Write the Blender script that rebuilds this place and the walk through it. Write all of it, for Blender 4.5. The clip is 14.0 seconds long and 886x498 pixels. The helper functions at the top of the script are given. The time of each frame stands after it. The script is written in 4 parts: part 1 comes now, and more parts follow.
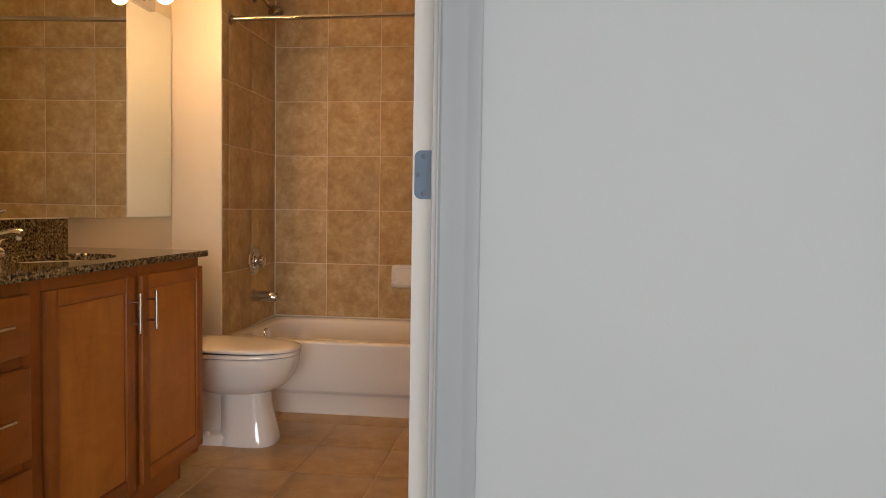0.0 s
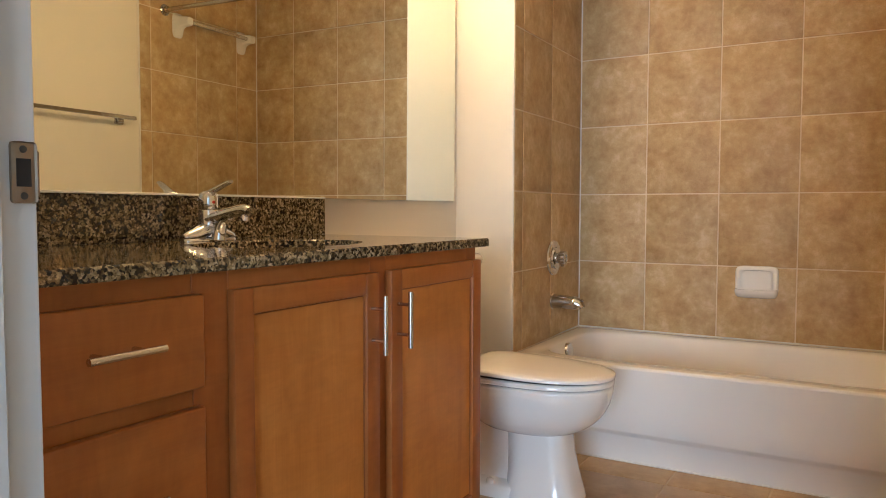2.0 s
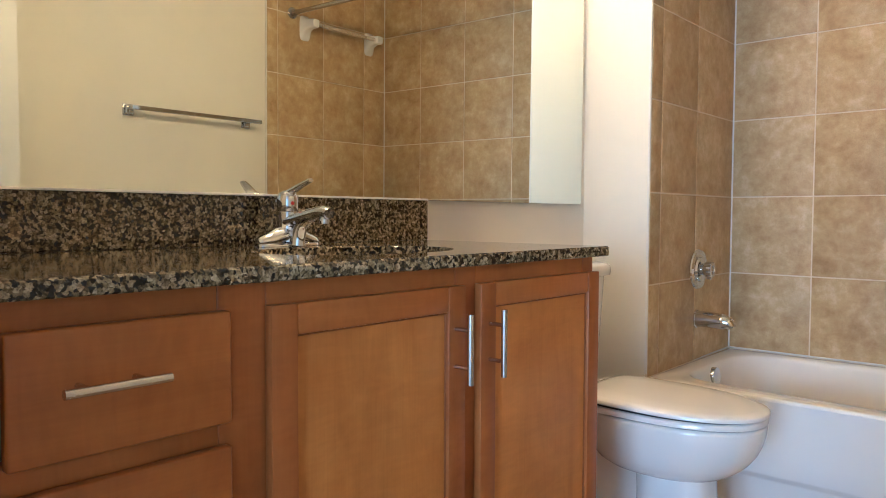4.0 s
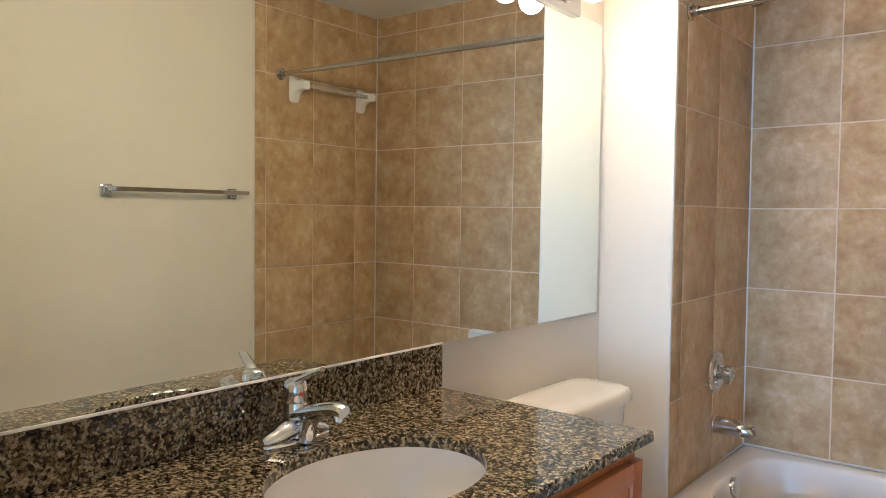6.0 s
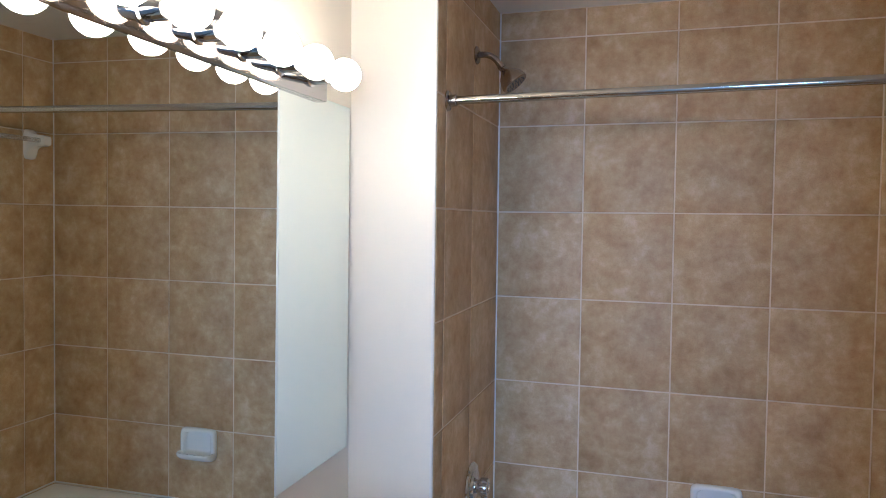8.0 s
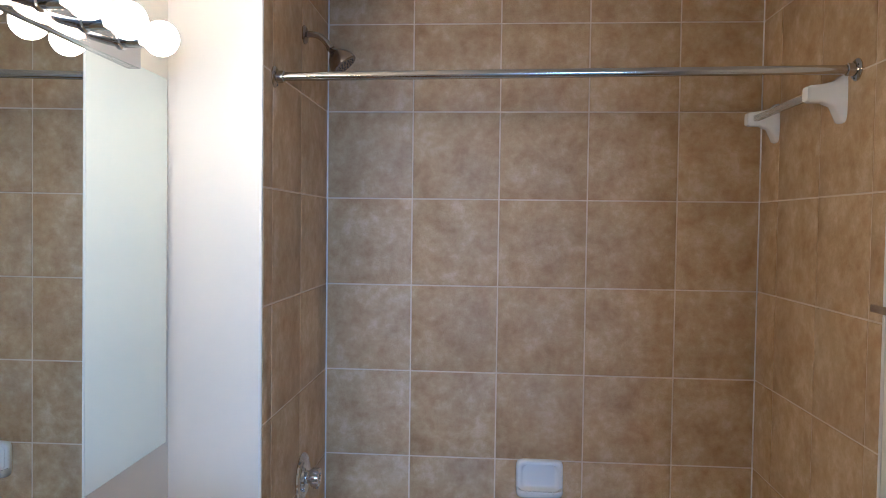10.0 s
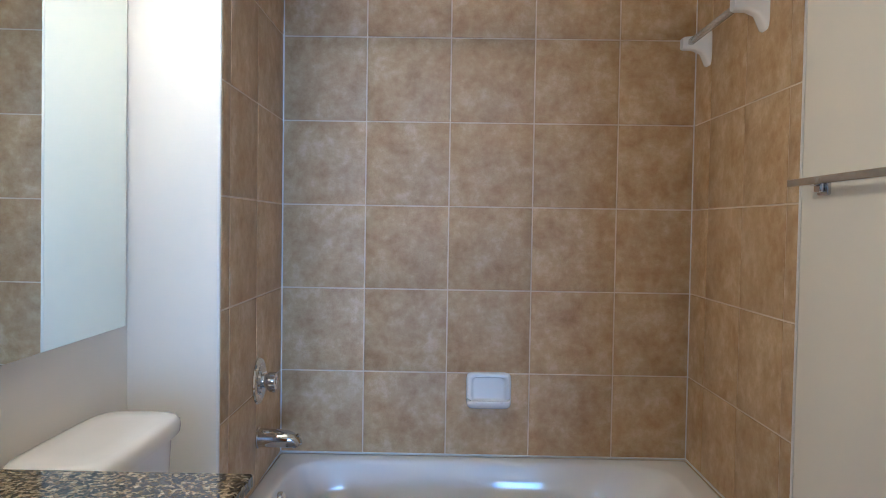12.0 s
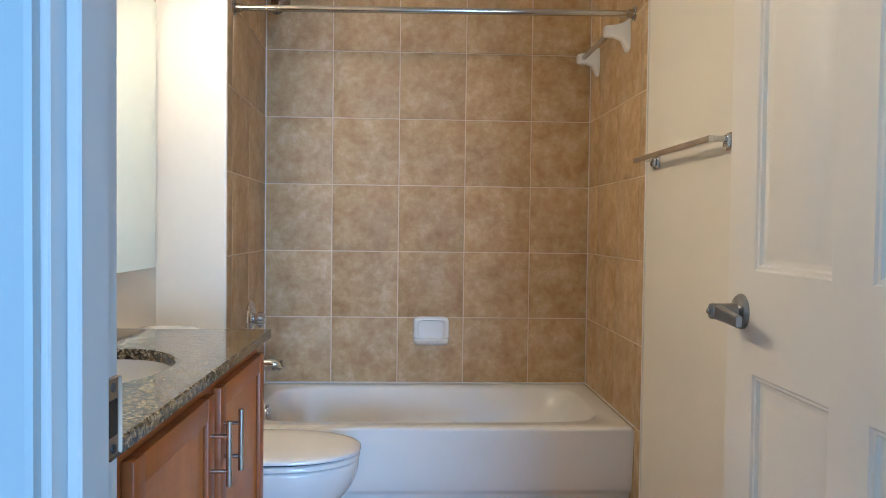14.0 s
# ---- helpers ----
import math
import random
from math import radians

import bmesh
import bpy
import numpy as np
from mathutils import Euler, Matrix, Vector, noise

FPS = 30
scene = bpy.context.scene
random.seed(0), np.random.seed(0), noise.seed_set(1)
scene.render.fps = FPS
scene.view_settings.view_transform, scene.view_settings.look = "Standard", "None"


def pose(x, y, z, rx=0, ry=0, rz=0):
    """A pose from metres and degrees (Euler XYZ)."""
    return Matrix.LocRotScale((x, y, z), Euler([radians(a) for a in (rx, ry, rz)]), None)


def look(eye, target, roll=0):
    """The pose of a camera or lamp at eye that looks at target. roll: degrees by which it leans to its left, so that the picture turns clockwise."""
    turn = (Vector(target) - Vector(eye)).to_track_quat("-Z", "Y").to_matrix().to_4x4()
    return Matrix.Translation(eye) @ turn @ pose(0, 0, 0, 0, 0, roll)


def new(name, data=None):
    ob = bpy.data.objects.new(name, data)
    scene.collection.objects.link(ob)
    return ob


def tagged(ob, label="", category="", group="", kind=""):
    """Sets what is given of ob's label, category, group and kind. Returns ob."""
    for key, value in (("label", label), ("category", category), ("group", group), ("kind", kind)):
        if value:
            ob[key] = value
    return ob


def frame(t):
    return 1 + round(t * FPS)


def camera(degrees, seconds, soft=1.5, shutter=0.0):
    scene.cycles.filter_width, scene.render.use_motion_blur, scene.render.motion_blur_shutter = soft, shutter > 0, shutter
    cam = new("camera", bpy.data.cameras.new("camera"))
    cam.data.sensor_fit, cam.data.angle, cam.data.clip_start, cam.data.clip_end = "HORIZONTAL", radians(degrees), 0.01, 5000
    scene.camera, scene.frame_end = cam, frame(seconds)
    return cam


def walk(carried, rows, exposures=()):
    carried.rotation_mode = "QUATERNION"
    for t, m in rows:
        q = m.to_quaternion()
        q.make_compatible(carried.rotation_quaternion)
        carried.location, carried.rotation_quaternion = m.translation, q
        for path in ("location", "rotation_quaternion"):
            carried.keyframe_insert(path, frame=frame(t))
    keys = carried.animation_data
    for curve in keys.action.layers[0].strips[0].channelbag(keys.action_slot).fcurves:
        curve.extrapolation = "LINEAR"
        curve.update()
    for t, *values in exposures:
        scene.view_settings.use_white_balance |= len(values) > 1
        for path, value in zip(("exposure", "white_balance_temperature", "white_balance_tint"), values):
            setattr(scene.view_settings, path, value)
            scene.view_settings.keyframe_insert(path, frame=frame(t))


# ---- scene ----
cam = camera(62.4, 14.0, 0.95)
PATH = [
    (0, (0.029, 0.137, 1.073), (-0.212, 2.119, 0.964), 0.9),
    (0.5, (-0.05, 0.384, 1.035), (-0.506, 2.328, 0.921), 0.6),
    (1, (-0.132, 0.634, 1.011), (-0.785, 2.521, 0.897), 0.3),
    (1.5, (-0.241, 0.837, 1.006), (-1.084, 2.648, 0.895), 0.1),
    (2, (-0.298, 1.014, 0.978), (-1.306, 2.737, 0.871), 0.1),
    (2.5, (-0.321, 1.17, 0.954), (-1.465, 2.807, 0.854), -0.0),
    (3, (-0.341, 1.24, 0.940), (-1.585, 2.802, 0.843), 0.0),
    (3.2, (-0.348, 1.254, 0.942), (-1.621, 2.793, 0.847), 0.0),
    (5.5, (-0.478, 1.357, 1.197), (-1.831, 2.827, 1.107), 0.3),
    (6, (-0.58, 1.381, 1.346), (-1.864, 2.912, 1.256), 0.5),
    (6.5, (-0.693, 1.424, 1.481), (-1.844, 3.057, 1.392), 0.5),
    (7, (-0.781, 1.514, 1.569), (-1.767, 3.252, 1.484), 0.6),
    (7.5, (-0.855, 1.651, 1.656), (-1.65, 3.484, 1.571), 0.6),
    (8, (-0.897, 1.74, 1.691), (-1.504, 3.644, 1.609), 0.7),
    (8.5, (-0.907, 1.768, 1.705), (-1.358, 3.715, 1.629), 0.8),
    (9, (-0.913, 1.766, 1.706), (-1.235, 3.739, 1.636), 0.8),
    (9.2, (-0.913, 1.766, 1.701), (-1.191, 3.745, 1.633), 0.8),
    (11.5, (-0.889, 1.694, 1.384), (-0.935, 3.693, 1.317), 0.8),
    (12, (-0.891, 1.643, 1.312), (-0.916, 3.642, 1.248), 0.9),
    (12.5, (-0.871, 1.525, 1.24), (-0.875, 3.524, 1.179), 0.8),
    (13, (-0.833, 1.332, 1.197), (-0.813, 3.331, 1.14), 0.8),
    (13.5, (-0.827, 1.116, 1.184), (-0.781, 3.114, 1.128), 0.8),
    (14, (-0.843, 0.866, 1.174), (-0.755, 2.864, 1.118), 0.7),
]
# exposure and white balance drift of the handheld camera
EXPOSURES = [(0, -0.1, 8150, 26), (0.5, -0.08, 8050, 24), (1.0, 0.05, 7600, 14), (1.5, 0.32, 6900, 15), (2.5, 0.82, 5200, 9), (5.5, 0.87, 4640, 8),
             (7.0, 0.44, 4130, 9), (9.0, 0.28, 4010, 10), (11.5, 0.36, 3890, 8), (13.0, 0.6, 3870, 5), (13.5, 0.62, 3930, 5), (14.0, 0.62, 4340, 5)]
walk(cam, [(t, look(eye, target, roll)) for t, eye, target, roll in PATH], EXPOSURES)

# ---- plan, in metres ----
XL, XR = -1.826, 0.066            # painted side walls of the bathroom
TL, TR, TB = -1.572, 0.060, 4.565  # tiled faces of the tub alcove
TLF = -1.556                      # left tiled face at its front edge
YS = 3.737                        # front of the plumbing stub wall
YR = 3.672                        # front edge of the tiling on the right wall
YI, YO = 1.482, 1.367             # inner and outer face of the door wall
JL, JR, JT = -1.085, -0.135, 2.045  # faces of the door jambs and head
ZC = 2.497                        # ceiling
PITCH, ZT = 1 / 3, 0.055          # tile pitch and height of the lowest course
BULB, DAY = 41.0, 195.0

# ---- world and large lights ----
world = bpy.data.worlds.new("sky")
scene.world = world
world.use_nodes = True
wn = world.node_tree
sky = wn.nodes.new("ShaderNodeTexSky")
sky.sky_type, sky.sun_disc, sky.sun_elevation, sky.sun_rotation = "NISHITA", False, radians(40), radians(200)
wn.links.new(sky.outputs["Color"], wn.nodes["Background"].inputs["Color"])
wn.nodes["Background"].inputs["Strength"].default_value = 0.1
lamp = bpy.data.lights.new("window_daylight", "AREA")
lamp.shape, lamp.size, lamp.size_y, lamp.energy, lamp.color = "RECTANGLE", 2.2, 1.55, DAY, (0.66, 0.835, 1.0)
new("window_daylight", lamp).matrix_world = look((1.0, -4.99, 1.35), (1.0, 0.0, 1.35))


# ---- materials ----
class Mat:
    """A node material with short helpers."""

    def __init__(self, name, colour=(0.8, 0.8, 0.8), rough=0.5, metal=0.0, spec=0.5):
        self.m = bpy.data.materials.new(name)
        self.m.use_nodes = True
        self.t = self.m.node_tree
        self.b = self.t.nodes["Principled BSDF"]
        self.set("Base Color", (*colour, 1)), self.set("Roughness", rough), self.set("Metallic", metal), self.set("Specular IOR Level", spec)

    def set(self, key, value):
        self.b.inputs[key].default_value = value

    def node(self, kind, **values):
        n = self.t.nodes.new(kind)
        for k, v in values.items():
            n.inputs[k].default_value = v
        return n

    def link(self, a, b):
        self.t.links.new(a, b)

    def coords(self, scale=(1, 1, 1), world_space=True, shift=True):
        """Positions in metres, scaled, and moved by each object's own random number."""
        if world_space:
            src = self.node("ShaderNodeNewGeometry").outputs["Position"]
        else:
            src = self.node("ShaderNodeTexCoord").outputs["Object"]
        mp = self.node("ShaderNodeMapping")
        mp.inputs["Scale"].default_value = scale
        self.link(src, mp.inputs["Vector"])
        if shift:
            info = self.node("ShaderNodeObjectInfo")
            mul = self.node("ShaderNodeMath")
            mul.operation = "MULTIPLY"
            mul.inputs[1].default_value = 37.0
            self.link(info.outputs["Random"], mul.inputs[0])
            comb = self.node("ShaderNodeCombineXYZ")
            self.link(mul.outputs[0], comb.inputs[0]), self.link(mul.outputs[0], comb.inputs[2])
            self.link(comb.outputs[0], mp.inputs["Location"])
        return mp.outputs["Vector"]

    def noise(self, vec, scale, detail=4.0, rough=0.55, distortion=0.0):
        n = self.node("ShaderNodeTexNoise", Scale=scale, Detail=detail, Roughness=rough, Distortion=distortion)
        self.link(vec, n.inputs["Vector"])
        return n.outputs["Fac"]

    def ramp(self, fac, stops, constant=False):
        r = self.node("ShaderNodeValToRGB")
        e = r.color_ramp.elements
        while len(e) < len(stops):
            e.new(0.5)
        for el, (p, c) in zip(e, stops):
            el.position, el.color = p, (*c, 1)
        if constant:
            r.color_ramp.interpolation = "CONSTANT"
        self.link(fac, r.inputs["Fac"])
        return r.outputs["Color"]

    def mix(self, fac, a, b, mode="MIX"):
        n = self.t.nodes.new("ShaderNodeMix")
        n.data_type, n.blend_type = "RGBA", mode
        for sock, v in ((n.inputs[0], fac), (n.inputs[6], a), (n.inputs[7], b)):
            if isinstance(v, (int, float)):
                sock.default_value = v
            elif isinstance(v, tuple):
                sock.default_value = (*v, 1)
            else:
                self.link(v, sock)
        return n.outputs[2]

    def bump(self, height, distance, strength=1.0):
        n = self.node("ShaderNodeBump", Distance=distance, Strength=strength)
        self.link(height, n.inputs["Height"])
        self.link(n.outputs["Normal"], self.b.inputs["Normal"])

    def rough(self, fac, lo, hi):
        n = self.node("ShaderNodeMapRange")
        n.inputs["To Min"].default_value, n.inputs["To Max"].default_value = lo, hi
        self.link(fac, n.inputs["Value"]), self.link(n.outputs[0], self.b.inputs["Roughness"])

    def colour(self, sock):
        self.link(sock, self.b.inputs["Base Color"])
        return self


def paint(name, colour, rough=0.55, orange_peel=0.0006):
    k = Mat(name, colour, rough)
    v = k.coords(shift=False)
    big, fine = k.noise(v, 1.3, 3), k.noise(v, 160, 2)
    dark = tuple(c * 0.95 for c in colour)
    k.colour(k.ramp(big, [(0.3, dark), (0.7, colour)]))
    k.rough(big, rough - 0.06, rough + 0.08)
    k.bump(fine, orange_peel, 0.35)
    return k.m


def tile_material(name, stops, lightness=1.0, rough=(0.42, 0.6)):
    k = Mat(name)
    v = k.coords()
    cloud, mottle, grain = k.noise(v, 9.0, 5, 0.6, 0.15), k.noise(v, 30, 4, 0.65, 0.1), k.noise(v, 260, 2)
    blend = k.mix(0.38, cloud, mottle)
    col = k.ramp(blend, stops)
    speck = k.ramp(grain, [(0.3, (0.86, 0.85, 0.84)), (0.5, (1, 1, 1))])
    info = k.node("ShaderNodeObjectInfo")
    tone = k.ramp(info.outputs["Random"], [(0.0, (0.94, 0.935, 0.92)), (1.0, (1.04, 1.03, 1.02))])
    k.colour(k.mix(1.0, k.mix(1.0, col, speck, "MULTIPLY"), tone, "MULTIPLY"))
    k.rough(mottle, *rough)
    k.bump(k.mix(0.3, mottle, grain), 0.0012, 0.35)
    return k.m


def wood(name, light, dark, along):
    """Stained maple: soft blotches and curl over a faint straight grain along one axis ('y' or 'z')."""
    k = Mat(name, light, 0.36, 0.0, 0.4)
    grain = k.noise(k.coords({"z": (5, 5, 0.9), "y": (5, 0.9, 5)}[along]), 2.0, 4, 0.5, 1.2)
    blotch = k.noise(k.coords((1, 1, 1)), 6.0, 5, 0.62, 0.9)
    curl = k.noise(k.coords({"z": (8, 8, 38), "y": (8, 38, 8)}[along]), 1.0, 3, 0.5, 1.6)
    fine = k.noise(k.coords({"z": (260, 260, 7), "y": (260, 7, 260)}[along]), 1.0, 3)
    c = k.ramp(k.mix(0.5, grain, blotch), [(0.34, dark), (0.64, light)])
    c = k.mix(0.3, c, k.ramp(curl, [(0.35, (0.84, 0.8, 0.76)), (0.62, (1.06, 1.05, 1.04))]), "MULTIPLY")
    c = k.mix(0.2, c, k.ramp(fine, [(0.3, (0.74, 0.7, 0.67)), (0.6, (1, 1, 1))]), "MULTIPLY")
    k.colour(c)
    k.rough(blotch, 0.3, 0.44)
    k.bump(fine, 0.0004, 0.2)
    return k.m


def granite():
    """Polished granite: close-packed tan, brown and near-black crystals about a centimetre across."""
    k = Mat("polished_granite", rough=0.06)
    v = k.coords(shift=False)
    warp = k.node("ShaderNodeTexNoise", Scale=110.0, Detail=3.0, Roughness=0.6)
    k.link(v, warp.inputs["Vector"])
    bent = k.node("ShaderNodeVectorMath")
    bent.operation = "MULTIPLY_ADD"
    bent.inputs[1].default_value = (0.010, 0.010, 0.010)
    k.link(warp.outputs["Color"], bent.inputs[0]), k.link(v, bent.inputs[2])
    cell = k.node("ShaderNodeTexVoronoi", Scale=185.0)
    k.link(bent.outputs[0], cell.inputs["Vector"])
    split = k.node("ShaderNodeSeparateColor")
    k.link(cell.outputs["Color"], split.inputs[0])
    blob, speck = k.noise(v, 78, 4.0, 0.66, 0.3), k.noise(v, 340, 2.5, 0.6)
    col = k.ramp(k.mix(0.42, blob, split.outputs[0]), [(0.32, (0.009, 0.009, 0.009)), (0.41, (0.026, 0.021, 0.014)), (0.465, (0.088, 0.066, 0.034)), (0.545, (0.19, 0.148, 0.078)), (0.64, (0.32, 0.262, 0.155)), (0.78, (0.5, 0.43, 0.3))])
    grit = k.ramp(speck, [(0.34, (0.45, 0.43, 0.42)), (0.5, (0.97, 0.95, 0.92)), (0.64, (1.2, 1.17, 1.12))])
    k.colour(k.mix(1.0, col, grit, "MULTIPLY"))
    k.rough(k.noise(v, 30, 2), 0.04, 0.09)
    return k.m


def metal(name, colour, rough, streak=0.0):
    k = Mat(name, colour, rough, 1.0)
    v = k.coords(shift=False)
    k.rough(k.noise(v, 120, 3), rough * 0.9, rough * 1.12 + streak)
    return k.m


def ceramic(name, colour, rough=0.1, coat=0.4):
    k = Mat(name, colour, rough, 0.0, 0.6)
    v = k.coords(shift=False)
    k.colour(k.ramp(k.noise(v, 2.2, 3), [(0.3, tuple(c * 0.965 for c in colour)), (0.7, colour)]))
    k.rough(k.noise(v, 14, 3), rough * 0.7, rough * 1.5)
    k.set("Coat Weight", coat), k.set("Coat Roughness", 0.04)
    return k.m


WALL = paint("cream_wall_paint", (0.81, 0.77, 0.675))
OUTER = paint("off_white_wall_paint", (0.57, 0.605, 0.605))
CEIL = paint("white_ceiling_paint", (0.78, 0.77, 0.74), 0.8, 0.001)
# white trim coloured darker and bluer, putting shade on casings and head jamb
FRAMEP = paint("shaded_white_enamel", (0.43, 0.465, 0.475), 0.35, 0.0002)
TRIM = paint("white_semi_gloss_trim", (0.6, 0.595, 0.58), 0.3, 0.0002)
DOORP = paint("white_door_paint", (0.82, 0.79, 0.73), 0.34, 0.0004)
TAN = [(0.26, (0.31, 0.185, 0.07)), (0.40, (0.435, 0.288, 0.13)), (0.53, (0.535, 0.388, 0.198)), (0.66, (0.66, 0.52, 0.32))]
TILE = tile_material("tan_wall_tile", TAN)
FTILE = tile_material("tan_floor_tile", [(0.3, (0.32, 0.195, 0.085)), (0.45, (0.41, 0.27, 0.13)), (0.58, (0.48, 0.33, 0.17)), (0.72, (0.55, 0.4, 0.23))], rough=(0.3, 0.48))
GROUT = paint("sanded_beige_grout", (0.75, 0.64, 0.48), 0.85, 0.001)
FGROUT = paint("tan_floor_grout", (0.56, 0.43, 0.28), 0.85, 0.001)
CAULK = paint("white_caulk", (0.78, 0.76, 0.72), 0.45)
WOODV = wood("stained_maple_upright", (0.41, 0.136, 0.031), (0.27, 0.08, 0.017), "z")
WOODP = wood("stained_maple_panel", (0.61, 0.25, 0.056), (0.44, 0.16, 0.032), "z")
WOODD = wood("maple_groove_shade", (0.29, 0.092, 0.022), (0.2, 0.06, 0.015), "z")
WOODH = wood("stained_maple_level", (0.47, 0.165, 0.036), (0.32, 0.102, 0.021), "y")
GRAN = granite()
CHROME = metal("chrome", (0.66, 0.665, 0.68), 0.05)
BRUSHED = metal("brushed_chrome", (0.42, 0.41, 0.4), 0.09)
NICKEL = metal("brushed_nickel", (0.62, 0.59, 0.55), 0.26)
ROD = metal("polished_rod_steel", (0.5, 0.48, 0.45), 0.12)
BRONZE = metal("dark_nickel", (0.34, 0.29, 0.25), 0.25)
ZINC = metal("satin_zinc", (0.3, 0.31, 0.32), 0.36)
# hinge zinc coloured darker and bluer to stand for dimmer reflections
HINGEM = metal("darkened_zinc_hinge", (0.12, 0.155, 0.195), 0.45)
SCREW = metal("dark_screw_steel", (0.1, 0.115, 0.13), 0.4)
BRASS = metal("brass_strike", (0.34, 0.27, 0.2), 0.55)
PORC = ceramic("white_porcelain", (0.85, 0.83, 0.8))
TUBM = ceramic("white_tub_enamel", (0.84, 0.82, 0.795), 0.06, 0.0)
TUBM.node_tree.nodes["Principled BSDF"].inputs["Specular IOR Level"].default_value = 0.5
DISH = ceramic("white_glazed_dish", (0.89, 0.88, 0.86), 0.2, 0.2)
# for black parts, and for black pieces painted as shade in gaps and holes
BLACK = Mat("black_parts_and_shade", (0.012, 0.011, 0.01), 0.7).m
RED = Mat("red_button", (0.5, 0.03, 0.02), 0.35).m
MIRROR = Mat("silvered_mirror", (0.82, 0.875, 0.83), 0.0, 1.0).m
CARPET = paint("beige_carpet", (0.5, 0.45, 0.38), 0.95, 0.004)
PLASTIC = Mat("clear_bar_plastic", (0.95, 0.93, 0.89), 0.22)
PLASTIC.set("Transmission Weight", 0.75), PLASTIC.set("IOR", 1.3)
PLASTIC = PLASTIC.m
GLOW = Mat("frosted_bulb_glass", (0.9, 0.88, 0.82), 0.3)
GLOW.set("Emission Color", (1.0, 0.62, 0.28, 1))
# emission graded by position: base dimmed as socket shade, crown raised for the far wall
split = GLOW.node("ShaderNodeSeparateXYZ")
GLOW.link(GLOW.node("ShaderNodeNewGeometry").outputs["Position"], split.inputs[0])
crown = GLOW.node("ShaderNodeMapRange")
for key, value in (("From Min", XL + 0.090), ("From Max", XL + 0.172), ("To Min", 0.25 * BULB), ("To Max", 1.7 * BULB)):
    crown.inputs[key].default_value = value
GLOW.link(split.outputs["X"], crown.inputs["Value"]), GLOW.link(crown.outputs[0], GLOW.b.inputs["Emission Strength"])
GLOW = GLOW.m

# ---- mesh helpers ----
ORIGIN = {}


def rbox(lo, hi, b=0.0, seg=1):
    """A box between two corners with its edges rounded by b."""
    bm = bmesh.new()
    bmesh.ops.create_cube(bm, size=1)
    for v in bm.verts:
        v.co = Vector([lo[i] + (v.co[i] + 0.5) * (hi[i] - lo[i]) for i in range(3)])
    if b > 0:
        bmesh.ops.bevel(bm, geom=list(bm.edges), offset=b, segments=seg, profile=0.5, affect="EDGES")
    return bm


def join(*meshes):
    out = meshes[0]
    for bm in meshes[1:]:
        tmp = bpy.data.meshes.new("tmp")
        bm.to_mesh(tmp)
        out.from_mesh(tmp)
        bpy.data.meshes.remove(tmp)
        bm.free()
    return out


def rings(loops, closed=True, cap=(True, True)):
    """Skin through loops of equal length."""
    bm = bmesh.new()
    vs = [[bm.verts.new(p) for p in loop] for loop in loops]
    n = len(loops[0])
    for a, b in zip(vs, vs[1:]):
        for i in range(n if closed else n - 1):
            j = (i + 1) % n
            bm.faces.new((a[i], a[j], b[j], b[i]))
    if cap[0]:
        bm.faces.new(list(reversed(vs[0])))
    if cap[1]:
        bm.faces.new(vs[-1])
    bmesh.ops.recalc_face_normals(bm, faces=bm.faces)
    return bm


def lathe(profile, base, axis, n=28):
    """Turn (radius, height) pairs round an axis from a base point."""
    axis = Vector(axis).normalized()
    q = Vector((0, 0, 1)).rotation_difference(axis)
    loops = []
    for r, h in profile:
        r = max(r, 1e-5)
        loops.append([Vector(base) + q @ Vector((r * math.cos(2 * math.pi * i / n), r * math.sin(2 * math.pi * i / n), h)) for i in range(n)])
    return rings(loops)


def tube(points, radii, n=16, flat=1.0):
    """A round bar along points; flat squeezes it across the second direction."""
    pts = [Vector(p) for p in points]
    radii = radii if isinstance(radii, (list, tuple)) else [radii] * len(pts)
    loops, side = [], None
    for i, p in enumerate(pts):
        d = (pts[min(i + 1, len(pts) - 1)] - pts[max(i - 1, 0)]).normalized()
        if side is None:
            side = d.orthogonal().normalized() if abs(d.z) > 0.9 else d.cross(Vector((0, 0, 1))).normalized()
        side = (side - d * side.dot(d)).normalized()
        up = side.cross(d)
        loops.append([p + (side * math.cos(2 * math.pi * k / n) + up * flat * math.sin(2 * math.pi * k / n)) * radii[i] for k in range(n)])
    return rings(loops)


def smooth_path(points, steps=6):
    """Catmull-Rom through points."""
    p = [Vector(points[0])] + [Vector(q) for q in points] + [Vector(points[-1])]
    out = []
    for i in range(1, len(p) - 2):
        for s in range(steps):
            t = s / steps
            out.append(0.5 * ((2 * p[i]) + (p[i + 1] - p[i - 1]) * t + (2 * p[i - 1] - 5 * p[i] + 4 * p[i + 1] - p[i + 2]) * t * t
                              + (3 * p[i] - p[i - 1] - 3 * p[i + 1] + p[i + 2]) * t ** 3))
    return out + [p[-2]]


def sellipse(cx, cy, hx, hy, z, n=64, e=2.0, back=None, eb=None):
    """A superellipse loop at height z; back is another half length towards -x."""
    out = []
    for i in range(n):
        a = 2 * math.pi * i / n
        c, s = math.cos(a), math.sin(a)
        k = hx if c >= 0 or back is None else back
        q = eb if eb and c < 0 else e
        out.append(Vector((cx + k * math.copysign(abs(c) ** (2 / q), c), cy + hy * math.copysign(abs(s) ** (2 / q), s), z)))
    return out


def profile_y(points, x0, x1):
    """A profile in (y, z), drawn from x0 to x1, closed."""
    return rings([[Vector((x0, y, z)) for y, z in points], [Vector((x1, y, z)) for y, z in points]])


